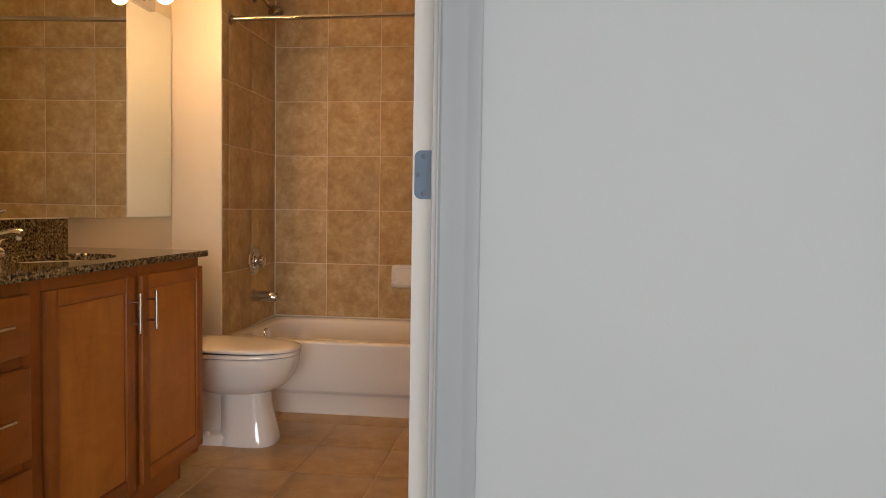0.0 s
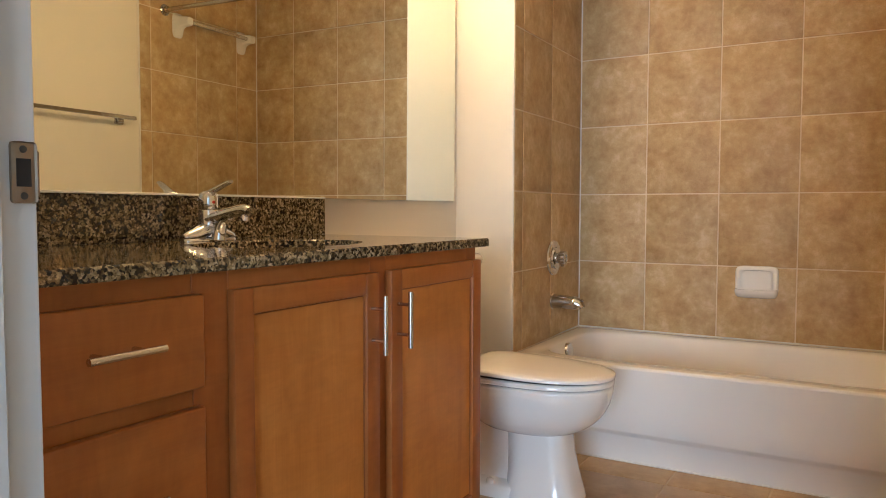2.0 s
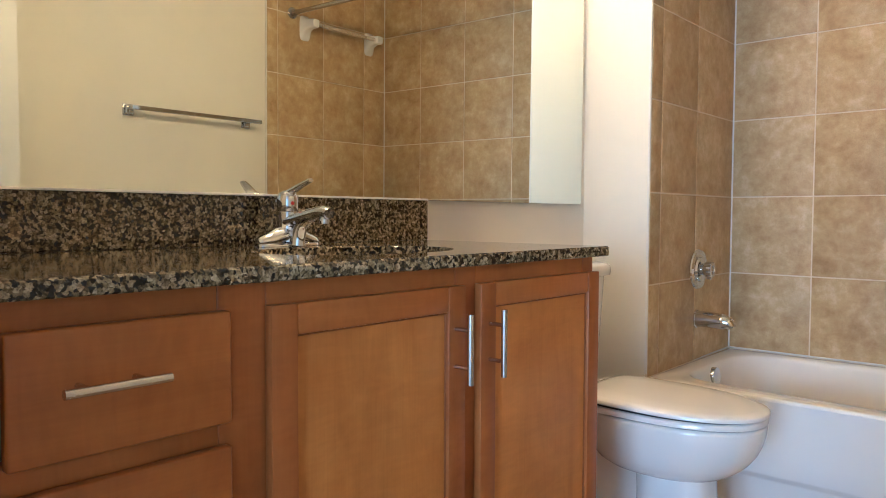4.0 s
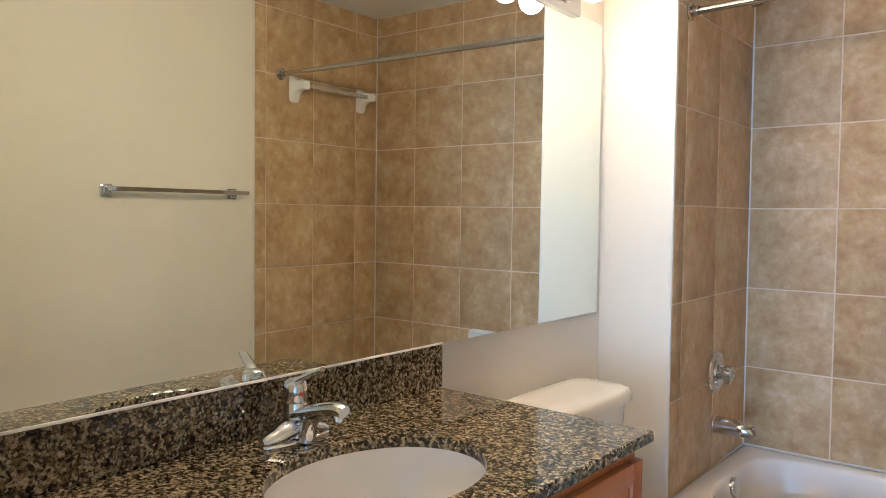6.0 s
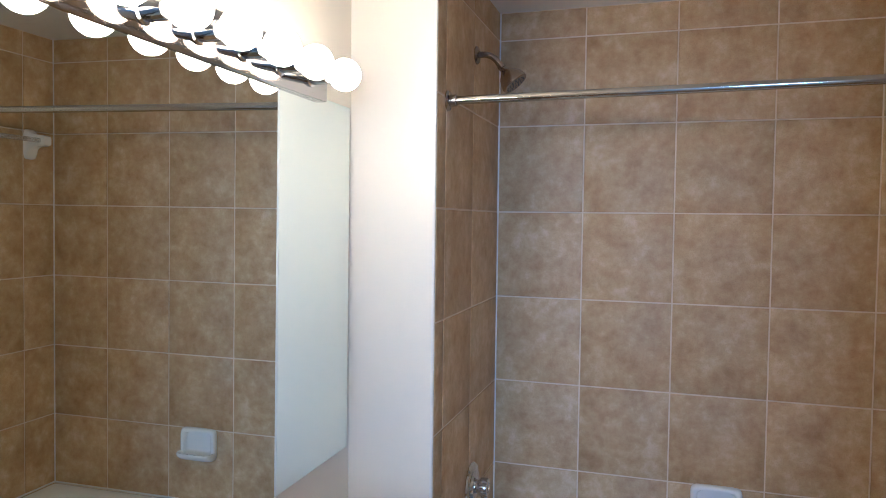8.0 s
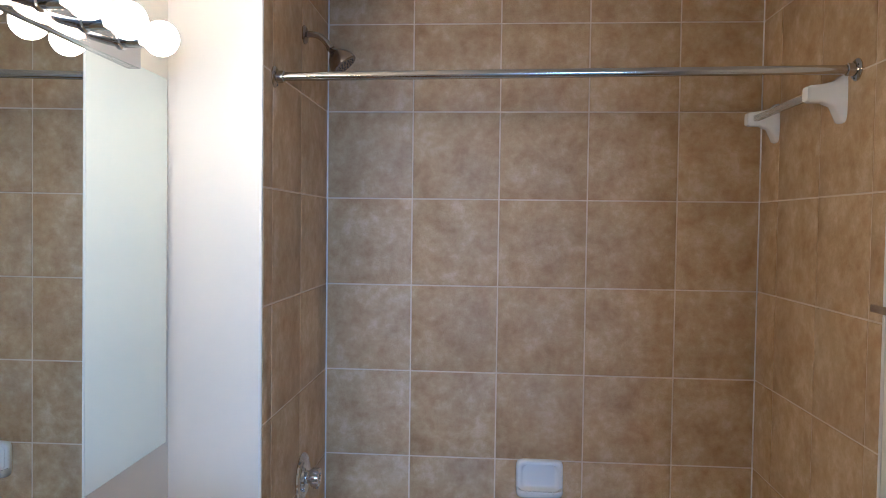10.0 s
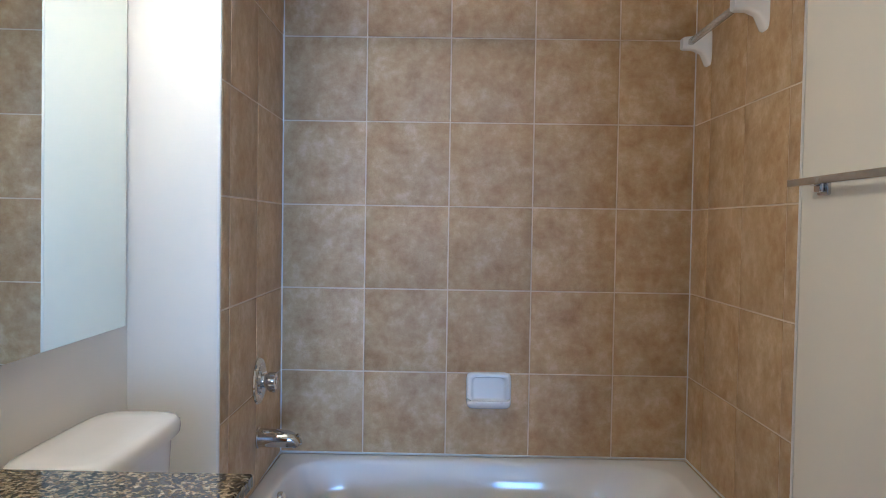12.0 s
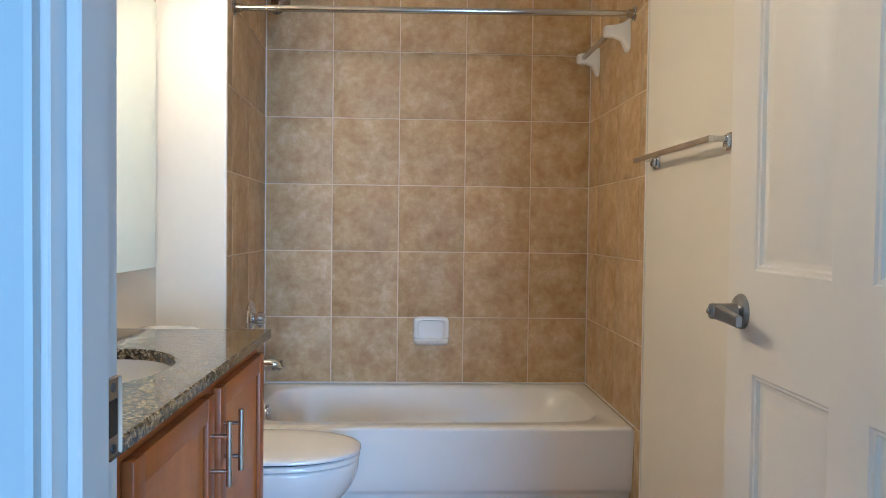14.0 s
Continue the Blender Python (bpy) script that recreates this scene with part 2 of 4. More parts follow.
def shade(me, angle=35):
    me.polygons.foreach_set("use_smooth", [True] * len(me.polygons))
    me.set_sharp_from_angle(angle=radians(angle))


def thing(name, at, label, category, group="", turn=0.0):
    ob = new(name)
    ob.empty_display_size = 0.05
    ob.matrix_world = pose(*at, 0, 0, turn)
    ORIGIN[ob.name] = Vector(at)
    return tagged(ob, label, category, group)


def part(name, bm, material, parent, label="", local=False, angle=35):
    """One mesh under a thing or a part. Built in world places unless local."""
    base = ORIGIN[parent.name]
    if not local:
        bmesh.ops.translate(bm, verts=bm.verts, vec=-base)
    me = bpy.data.meshes.new(name)
    bm.to_mesh(me)
    bm.free()
    me.materials.append(material)
    shade(me, angle)
    ob = new(name, me)
    ob.parent = parent
    ORIGIN[ob.name] = base
    return tagged(ob, label) if label else ob


def solid(name, bm, material, label, category, kind="", at=None, angle=35):
    """A thing, or a piece of the setting, of one mesh."""
    at = Vector(at) if at is not None else Vector((0, 0, 0))
    bmesh.ops.translate(bm, verts=bm.verts, vec=-at)
    me = bpy.data.meshes.new(name)
    bm.to_mesh(me)
    bm.free()
    me.materials.append(material)
    shade(me, angle)
    ob = new(name, me)
    ob.location = at
    ORIGIN[ob.name] = at
    return tagged(ob, label, category, "", kind)


# ---- the large structure ----
T = 0.12
floor = solid("floor", rbox((XL - T, YO, -0.15), (XR + T, TB + 0.02, -0.0024)), FGROUT, "bathroom floor of square tan ceramic tiles", "floor", "structure")
solid("ceiling", rbox((XL - T, YO, ZC), (XR + T, TB + T, ZC + 0.12)), CEIL, "flat white painted bathroom ceiling", "ceiling", "structure")
wall_west = solid("wall_west", rbox((XL - T, YI, -0.15), (XL, YS, ZC)), WALL, "cream painted wall behind vanity and toilet", "wall", "structure")
corners = [(XL - T, YS), (TLF - 0.010, YS), (TLF - 0.010, YS + 0.006), (TL - 0.012, TB + 0.012), (XL - T, TB + 0.012)]
stub = rings([[Vector((x, y, z)) for x, y in corners] for z in (-0.15, ZC)])
wall_stub = solid("wall_plumbing", stub, WALL, "cream painted stub wall carrying the shower plumbing", "wall", "structure", angle=20)
wall_north = solid("wall_north", rbox((XL - T, TB + 0.012, -0.15), (XR + T, TB + T, ZC)), WALL, "back wall of the tub alcove, tiled to the ceiling", "wall", "structure")
wall_east = solid("wall_east", rbox((XR, YI, -0.15), (XR + T, TB + 0.012, ZC)), WALL, "cream painted side wall, tiled beside the tub", "wall", "structure")
RX0, RX1, RY = -2.6, 3.6, -5.0
YM = YI - 0.03                    # joint between the outer and the inner board of the door wall
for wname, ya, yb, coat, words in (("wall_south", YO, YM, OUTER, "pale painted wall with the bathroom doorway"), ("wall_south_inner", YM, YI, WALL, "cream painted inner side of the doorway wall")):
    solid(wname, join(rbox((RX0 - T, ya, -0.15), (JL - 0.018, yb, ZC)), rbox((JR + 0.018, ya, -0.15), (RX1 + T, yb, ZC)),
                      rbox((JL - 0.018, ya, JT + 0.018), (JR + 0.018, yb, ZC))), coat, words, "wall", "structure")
# the bedroom that the walk starts in
solid("floor_bedroom", rbox((RX0 - T, RY - T, -0.15), (RX1 + T, YO, 0.0)), CARPET, "beige carpet of the room before the bathroom", "floor", "structure")
solid("ceiling_bedroom", rbox((RX0 - T, RY - T, ZC), (RX1 + T, YO, ZC + 0.12)), CEIL, "flat white ceiling of the outer room", "ceiling", "structure")
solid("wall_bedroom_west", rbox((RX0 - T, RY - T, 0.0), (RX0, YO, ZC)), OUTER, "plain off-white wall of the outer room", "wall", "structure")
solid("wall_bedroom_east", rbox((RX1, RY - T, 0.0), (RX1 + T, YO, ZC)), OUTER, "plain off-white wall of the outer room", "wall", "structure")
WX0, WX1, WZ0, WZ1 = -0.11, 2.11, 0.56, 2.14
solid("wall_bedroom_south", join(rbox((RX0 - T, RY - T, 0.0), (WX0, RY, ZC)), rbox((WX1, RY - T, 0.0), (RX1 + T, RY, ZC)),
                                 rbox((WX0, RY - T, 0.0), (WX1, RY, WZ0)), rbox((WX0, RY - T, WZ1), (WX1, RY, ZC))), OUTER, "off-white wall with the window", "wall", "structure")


# ---- door frame ----
def casing(x_in, x_out, z0, z1, y_wall, sign):
    """Moulded colonial casing upright: thin at the opening, stepped to a thick back band."""
    w = x_out - x_in
    steps = [(0.0, 0.0), (0.0, 0.010), (0.06, 0.0125), (0.3, 0.0128), (0.34, 0.0133), (0.62, 0.0143), (0.7, 0.0146), (0.74, 0.0156), (0.96, 0.0160), (1.0, 0.0145), (1.0, 0.0)]
    loop = [(x_in + w * a, y_wall - sign * d) for a, d in steps]
    return rings([[Vector((x, y, z)) for x, y in loop] for z in (z0, z1)])


def head_casing(x0, x1, z_in, z_out, y_wall, sign):
    w = z_out - z_in
    steps = [(0.0, 0.0), (0.0, 0.010), (0.06, 0.0125), (0.3, 0.0128), (0.34, 0.0133), (0.62, 0.0143), (0.7, 0.0146), (0.74, 0.0156), (0.96, 0.0160), (1.0, 0.0145), (1.0, 0.0)]
    return rings([[Vector((x, y_wall - sign * d, z_in + w * a)) for a, d in steps] for x in (x0, x1)])


frame_ob = thing("door_frame", ((JL + JR) / 2, (YI + YO) / 2, 0), "white painted wooden door frame with moulded casing", "door frame")
tagged(frame_ob, kind="structure")
for side, x in ((-1, JL), (1, JR)):
    jamb = part("jamb", join(rbox((min(x, x + side * 0.017), YO + 0.001, 0), (max(x, x + side * 0.017), YI - 0.001, JT + 0.017), 0.0015),
                             rbox((min(x, x - side * 0.011), YO + 0.022, 0), (max(x, x - side * 0.011), YI - 0.044, JT), 0.002)), TRIM, frame_ob)
    for y, sgn in ((YO, 1), (YI, -1)):
        if side > 0 or sgn > 0:
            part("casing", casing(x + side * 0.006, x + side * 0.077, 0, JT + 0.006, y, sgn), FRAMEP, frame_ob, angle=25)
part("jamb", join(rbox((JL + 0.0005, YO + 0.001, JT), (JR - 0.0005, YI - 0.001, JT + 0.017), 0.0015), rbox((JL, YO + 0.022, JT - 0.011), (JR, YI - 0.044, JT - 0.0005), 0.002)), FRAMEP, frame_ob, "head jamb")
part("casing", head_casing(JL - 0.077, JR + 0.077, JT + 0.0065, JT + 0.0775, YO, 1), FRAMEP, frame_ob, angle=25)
part("threshold", rbox((JL, YO - 0.005, -0.004), (JR, YI + 0.01, 0.008), 0.004, 2), FTILE, frame_ob, "tan threshold strip")
# strike plate on the latch jamb
sp = part("strike_plate", join(rbox((JL + 0.0004, YI - 0.030, 0.984), (JL + 0.0024, YI - 0.002, 1.050), 0.004, 2), rbox((JL - 0.0010, YI - 0.004, 0.993), (JL + 0.0018, YI + 0.002, 1.041), 0.001)), BRASS, frame_ob, "brass strike plate")
# no hole is cut: a flat black slab paints its inner shade
part("latch_hole_shade", rbox((JL + 0.0022, YI - 0.024, 1.002), (JL + 0.0028, YI - 0.008, 1.032), 0.0), BLACK, sp)
for z in (0.992, 1.042):
    part("screw", lathe([(0.0042, 0), (0.0038, 0.0012), (0.001, 0.0014)], (JL + 0.0022, YI - 0.016, z), (1, 0, 0), 12), SCREW, sp)


# ---- the open six-panel door ----
def panel_door():
    W, H, D = 0.870, 2.03, 0.041
    d = thing("door", (-0.1535, 1.487, 0.008), "white six-panel moulded door standing open against the side wall", "door", turn=-0.8)
    # local axes: y along the leaf from the hinge, x across its thickness; the face towards the room is at -D
    st, mu = 0.118, 0.104
    pw = (W - 2 * st - mu) / 2
    cols = [(st, st + pw), (st + pw + mu, W - st)]
    rows = [(0.215, 0.893), (1.092, 1.625), (1.735, 1.915)]
    ys = sorted({0.0, W, *[v for c in cols for v in c]})
    zs = sorted({0.0, H, *[v for r in rows for v in r]})
    bm = bmesh.new()
    for y0, y1 in zip(ys, ys[1:]):
        for z0, z1 in zip(zs, zs[1:]):
            hole = (y0, y1) in cols and (z0, z1) in rows
            for x, flip in ((-D, 1), (0.0, -1)):
                q = [(x, y0, z0), (x, y1, z0), (x, y1, z1), (x, y0, z1)]
                if not hole:
                    bm.faces.new([bm.verts.new(p) for p in (q if flip < 0 else q[::-1])])
                    continue
                # ogee step, sunk field, sloping bevel and raised panel
                depth = [(0.0, 0.0), (0.004, 0.0035), (0.009, 0.0045), (0.013, 0.0105), (0.02, 0.0125), (0.024, 0.0125), (0.052, 0.0035), (0.056, 0.0025)]
                last = None
                for ins, dep in depth:
                    xx = x + flip * dep
                    loop = [bm.verts.new(p) for p in ((xx, y0 + ins, z0 + ins), (xx, y1 - ins, z0 + ins), (xx, y1 - ins, z1 - ins), (xx, y0 + ins, z1 - ins))]
                    if last:
                        for i in range(4):
                            j = (i + 1) % 4
                            bm.faces.new((last[i], last[j], loop[j], loop[i]))
                    last = loop
                bm.faces.new(last)
    edge = [(-D, 0), (0, 0), (0, W), (-D, W)]
    for i in (0, 2):
        (x0, y0), (x1, y1) = edge[i], edge[(i + 1) % 4]
        bm.faces.new([bm.verts.new(p) for p in ((x0, y0, 0), (x1, y1, 0), (x1, y1, H), (x0, y0, H))])
    for z in (0, H):
        bm.faces.new([bm.verts.new((x, y, z)) for x, y in edge])
    bmesh.ops.remove_doubles(bm, verts=bm.verts, dist=0.0002)
    bmesh.ops.recalc_face_normals(bm, faces=bm.faces)
    ORIGIN[d.name] = Vector((0, 0, 0))
    part("leaf", bm, DOORP, d, "white moulded six-panel leaf", local=True, angle=20)
    # lever handles on both faces
    ly, lz = W - 0.066, 1.008
    for sgn, x in ((-1, -D), (1, 0.0)):
        rose = part("rosette", lathe([(0.0355, 0), (0.0355, 0.003), (0.031, 0.009), (0.018, 0.013), (0.014, 0.014)], (x, ly, lz), (sgn, 0, 0), 32), ZINC, d, "satin metal rosette", local=True)
        neck = lathe([(0.0165, 0.0), (0.016, 0.026), (0.016, 0.048), (0.0135, 0.052)], (x + sgn * 0.012, ly, lz), (sgn, 0, 0), 24)
        a = Vector((x + sgn * 0.052, ly, lz))
        # flat tapering blade with a square end, dropping slightly away from the neck
        lev = rings([[a + Vector((p.x, dy, p.y + drop)) for p in sellipse(0, 0, hx, hz, 0, 20, 5.0)]
                     for dy, hx, hz, drop in ((0.017, 0.007, 0.011, 0.0), (0.015, 0.0095, 0.0145, 0.0), (-0.02, 0.0095, 0.0145, -0.001), (-0.06, 0.008, 0.0125, -0.004), (-0.104, 0.0065, 0.011, -0.008), (-0.106, 0.005, 0.009, -0.008))])
        part("lever", join(neck, lev), ZINC, rose, "satin metal lever", local=True)
        if sgn < 0:
            part("lock_button", lathe([(0.006, 0), (0.006, 0.004), (0.004, 0.006)], (x - 0.064, ly, lz), (-1, 0, 0), 16), CHROME, rose, local=True)
    part("latch_plate", rbox((-D / 2 - 0.012, W - 0.001, lz - 0.028), (-D / 2 + 0.012, W + 0.001, lz + 0.028), 0.0008), ZINC, d, "satin latch plate", local=True)
    for z in (0.22, 1.128, 1.82):
        leafp = rbox((-D + 0.004, -0.0022, z - 0.045), (-0.002, 0.0006, z + 0.045), 0.0)
        up = [e for e in leafp.edges if abs(e.verts[0].co.y - e.verts[1].co.y) > 0.001 and min(v.co.x for v in e.verts) < -D + 0.005]
        bmesh.ops.bevel(leafp, geom=up, offset=0.012, segments=5, profile=0.5, affect="EDGES")
        hinge = part("hinge", join(leafp, lathe([(0.0065, 0), (0.0065, 0.09)], (0.001, -0.004, z - 0.045), (0, 0, 1), 16)), HINGEM, d, "satin zinc butt hinge", local=True)
        for k, dz in enumerate((-0.034, 0.0, 0.034)):
            c = (-D + (0.021 if k != 1 else 0.011), -0.002, z + dz)
            part("screw", join(lathe([(0.0045, 0), (0.004, 0.001), (0.001, 0.0012)], c, (0, -1, 0), 14)), SCREW, hinge, local=True)
    return d


panel_door()

# white baseboards on the painted walls
base_prof = [(0.0, 0.0), (0.013, 0.0), (0.013, 0.07), (0.009, 0.082), (0.006, 0.09), (0.0, 0.092)]
bb = rings([[Vector((XR - d, y, z)) for d, z in base_prof] for y in (YI + 0.02, YR - 0.004)])
solid("baseboard", bb, TRIM, "white painted baseboard along the side wall", "baseboard", "structure")
bb = rings([[Vector((XL + d, y, z)) for d, z in base_prof] for y in (2.84, YS - 0.001)])
solid("baseboard", bb, TRIM, "white painted baseboard behind the toilet", "baseboard", "structure")
bb = rings([[Vector((x, YS - d, z)) for d, z in base_prof] for x in (XL + 0.014, TLF - 0.012)])
solid("baseboard", bb, TRIM, "white painted baseboard on the stub wall", "baseboard", "structure")
bb = rings([[Vector((x, YO - d, z)) for d, z in base_prof] for x in (JR + 0.078, RX1)])
solid("baseboard", bb, TRIM, "white painted baseboard beside the doorway", "baseboard", "structure")


# ---- mirror ----
mir = thing("mirror", (XL, 2.64, 1.013), "large frameless wall mirror above vanity and toilet", "mirror")
mx, slope, lean = XL + 0.0125, math.tan(radians(1.1)), math.tan(radians(0.2))


def mirror_plane(y, z, off=0.0):
    """The mirror hangs slightly out of true: it stands off the wall towards the door and leans forward."""
    return Vector((mx + off + slope * (3.711 - y) + lean * (z - 1.5), y, z))


MY0, MY1, MZ0, MZ1 = 1.50, 3.699, 1.0135, 2.010
corners4 = [(MY0, MZ0), (MY1, MZ0), (MY1, MZ1), (MY0, MZ1)]
part("glass", rings([[mirror_plane(y, z, -0.003) for y, z in corners4], [mirror_plane(y, z) for y, z in corners4]]), MIRROR, mir, "silvered mirror glass")
part("backing", rings([[Vector((XL + 0.0004, y, z)) for y, z in corners4], [mirror_plane(y, z, -0.0034) for y, z in corners4]]), BLACK, mir, "dark backing behind the glass")

foot = [(0.0003, MZ0 - 0.0008), (0.003, MZ0 - 0.0008), (0.0026, MZ0 + 0.0032), (0.0003, MZ0 + 0.0042)]
part("channel", rings([[mirror_plane(y, z, off) for off, z in foot] for y in (MY0 + 0.002, 2.834)]), CAULK, mir, "pale bead along the foot of the mirror")

# ---- vanity light bar ----
bar = thing("vanity_light", (XL, 2.865, 2.05), "chrome strip light with a row of round bulbs above the mirror", "light fixture")
BY0, BY1, BZ = 2.256, 3.513, 2.053
part("back_plate", rbox((XL + 0.0003, BY0, BZ - 0.056), (XL + 0.036, BY1, BZ + 0.056), 0.004, 2), BRUSHED, bar, "brushed chrome strip")
for i in range(8):
    y = 3.418 - 0.1524 * i
    sock = part("socket", lathe([(0.026, 0), (0.026, 0.004), (0.0205, 0.006), (0.0205, 0.05), (0.018, 0.052)], (XL + 0.0355, y, 2.047), (1, 0, 0), 24), CHROME, bar, "chrome lamp socket")
    prof = [(0.013, 0.0), (0.0145, 0.008)] + [(0.0405 * math.sin(a), 0.047 - 0.0405 * math.cos(a)) for a in [0.42 + (math.pi - 0.42) * k / 12 for k in range(13)]]
    part("bulb", lathe(prof, (XL + 0.084, y, 2.047), (1, 0, 0), 24), GLOW, sock, "lit round frosted bulb")

# ---- vanity ----
FX, DX = -1.247, -1.228
VY0, VY1 = YI + 0.012, 2.814
van = thing("vanity_cabinet", ((FX + XL) / 2, (VY0 + VY1) / 2, 0), "stained maple bathroom vanity with shaker doors and drawers", "cabinet")
part("side_panel", rbox((XL + 0.001, VY1 - 0.016, 0.0), (FX - 0.075, VY1, 0.876), 0.0008), WOODV, van)
part("side_panel", rbox((FX - 0.0755, VY1 - 0.0155, 0.115), (FX - 0.018, VY1, 0.876), 0.0008), WOODV, van)
part("side_panel", rbox((XL + 0.001, VY0, 0.0), (FX - 0.075, VY0 + 0.016, 0.876), 0.0008), WOODV, van)
part("toe_kick", rbox((FX - 0.092, VY0 + 0.0165, 0.0), (FX - 0.076, VY1 - 0.0165, 0.118), 0.0008), WOODH, van, "dark recessed toe board")
part("bottom", rbox((XL + 0.02, VY0 + 0.017, 0.119), (FX - 0.019, VY1 - 0.017, 0.135)), WOODH, van)
for y0, y1 in ((VY0, VY0 + 0.045), (1.828, 1.905), (2.318, 2.378), (2.765, VY1)):
    part("stile", rbox((FX - 0.018, y0, 0.115), (FX, y1, 0.876), 0.001), WOODV, van)
for y0, y1, z0, z1 in ((VY0 + 0.0455, 1.8275, 0.828, 0.876), (VY0 + 0.0455, 1.8275, 0.115, 0.165), (1.9055, 2.3175, 0.828, 0.876), (1.9055, 2.3175, 0.115, 0.175),
                       (2.3785, 2.7645, 0.828, 0.876), (2.3785, 2.7645, 0.115, 0.175), (VY0 + 0.0455, 1.8275, 0.653, 0.694), (VY0 + 0.0455, 1.8275, 0.388, 0.424)):
    part("rail", rbox((FX - 0.0178, y0, z0), (FX - 0.0004, y1, z1), 0.0008), WOODH, van)


def bar_pull(parent, centre, axis, length):
    c, a = Vector(centre), Vector(axis)
    bm = tube([c - a * length / 2, c + a * length / 2], 0.0058, 16)
    for s in (-1, 1):
        p = c + a * s * length * 0.27
        bm = join(bm, tube([p, (DX - 0.0005, p.y, p.z)], 0.0042, 12))
    part("handle", bm, NICKEL, parent, "brushed nickel bar handle")


def shaker(y0, y1, z0, z1):
    d = part("door", rbox((FX + 0.0005, y0 + 0.044, z0 + 0.042), (FX + 0.009, y1 - 0.044, z1 - 0.042)), WOODP, van, "flat-panel shaker door")
    for a, b in ((y0, y0 + 0.046), (y1 - 0.046, y1)):
        part("door_stile", rbox((FX + 0.0008, a, z0), (DX, b, z1), 0.0022, 2), WOODV, d)
    for a, b in ((z0, z0 + 0.046), (z1 - 0.046, z1)):
        part("door_rail", rbox((FX + 0.001, y0 + 0.0462, a), (DX - 0.0006, y1 - 0.0462, b), 0.0022, 2), WOODH, d)
    # thin added bead where panel meets frame, its dark wood painting the groove's shade
    for a, b in ((y0 + 0.0462, y0 + 0.0495), (y1 - 0.0495, y1 - 0.0462)):
        part("bead", rbox((FX + 0.0092, a, z0 + 0.0462), (FX + 0.0125, b, z1 - 0.0462), 0.001), WOODD, d)
    for a, b in ((z0 + 0.0462, z0 + 0.0495), (z1 - 0.0495, z1 - 0.0462)):
        part("bead", rbox((FX + 0.0092, y0 + 0.0497, a), (FX + 0.0125, y1 - 0.0497, b), 0.001), WOODD, d)
    return d


d1 = shaker(1.902, 2.328, 0.146, 0.841)
bar_pull(d1, (-1.193, 2.300, 0.729), (0, 0, 1), 0.128)
d2 = shaker(2.374, 2.813, 0.146, 0.841)
bar_pull(d2, (-1.193, 2.400, 0.728), (0, 0, 1), 0.128)
for z0, z1, zp in ((0.688, 0.841, 0.773), (0.418, 0.657, 0.544), (0.146, 0.392, 0.275)):
    dr = part("drawer", rbox((FX + 0.0006, 1.562, z0), (DX, 1.838, z1), 0.004, 3), WOODH, van, "slab drawer front")
    bar_pull(dr, (-1.193, 1.671, zp), (0, 1, 0), 0.124)

# ---- granite counter with the undermounted basin ----
SX, SY, SHX, SHY = -1.475, 2.283, 0.168, 0.218
CX0, CX1, CY0, CY1, CZ0, CZ1 = XL + 0.001, -1.212, VY0 - 0.010, 2.828, 0.877, 0.900


def counter():
    n = 96
    hole = sellipse(SX, SY, SHX, SHY, CZ1, n)

    def outer(i, z, inset=0.0):
        a = 2 * math.pi * i / n
        c, s = math.cos(a), math.sin(a)
        x0, x1, y0, y1 = CX0 + inset, CX1 - inset, CY0 + inset, CY1 - inset
        k = min((x1 - SX) / c if c > 1e-9 else 1e9, (x0 - SX) / c if c < -1e-9 else 1e9, (y1 - SY) / s if s > 1e-9 else 1e9, (y0 - SY) / s if s < -1e-9 else 1e9)
        return Vector((SX + k * c, SY + k * s, z))

    top_o = [outer(i, CZ1, 0.003) for i in range(n)]
    # put the four nearest loop points on the true corners
    for loop_fix in [top_o]:
        for cx, cy in ((CX0 + 0.003, CY0 + 0.003), (CX0 + 0.003, CY1 - 0.003), (CX1 - 0.003, CY0 + 0.003), (CX1 - 0.003, CY1 - 0.003)):
            i = min(range(n), key=lambda k: (loop_fix[k] - Vector((cx, cy, CZ1))).length)
            loop_fix[i] = Vector((cx, cy, CZ1))

    def grown(loop, z, g):
        return [Vector((min(max(p.x + math.copysign(g, p.x - SX) * (abs(p.x - (CX0 if p.x < SX else CX1)) < 0.0035), CX0), CX1),
                        min(max(p.y + math.copysign(g, p.y - SY) * (abs(p.y - (CY0 if p.y < SY else CY1)) < 0.0035), CY0), CY1), z)) for p in loop]

    loops = [[Vector((p.x, p.y, CZ0)) for p in hole], [Vector((p.x, p.y, CZ1 - 0.003)) for p in hole],
             sellipse(SX, SY, SHX + 0.003, SHY + 0.003, CZ1, n), top_o, grown(top_o, CZ1 - 0.003, 0.003), grown(top_o, CZ0 + 0.002, 0.003), grown(top_o, CZ0, 0.001),
             [Vector((p.x, p.y, CZ0)) for p in hole]]
    return rings(loops, cap=(False, False))


top = thing("countertop", (CX0, SY, CZ1), "polished brown-black speckled granite countertop", "countertop")
part("slab", counter(), GRAN, top, angle=30)
part("backsplash", rbox((XL + 0.0065, CY0 + 0.002, CZ1 + 0.0004), (XL + 0.0300, CY1 + 0.006, 1.0125), 0.0015), GRAN, top)

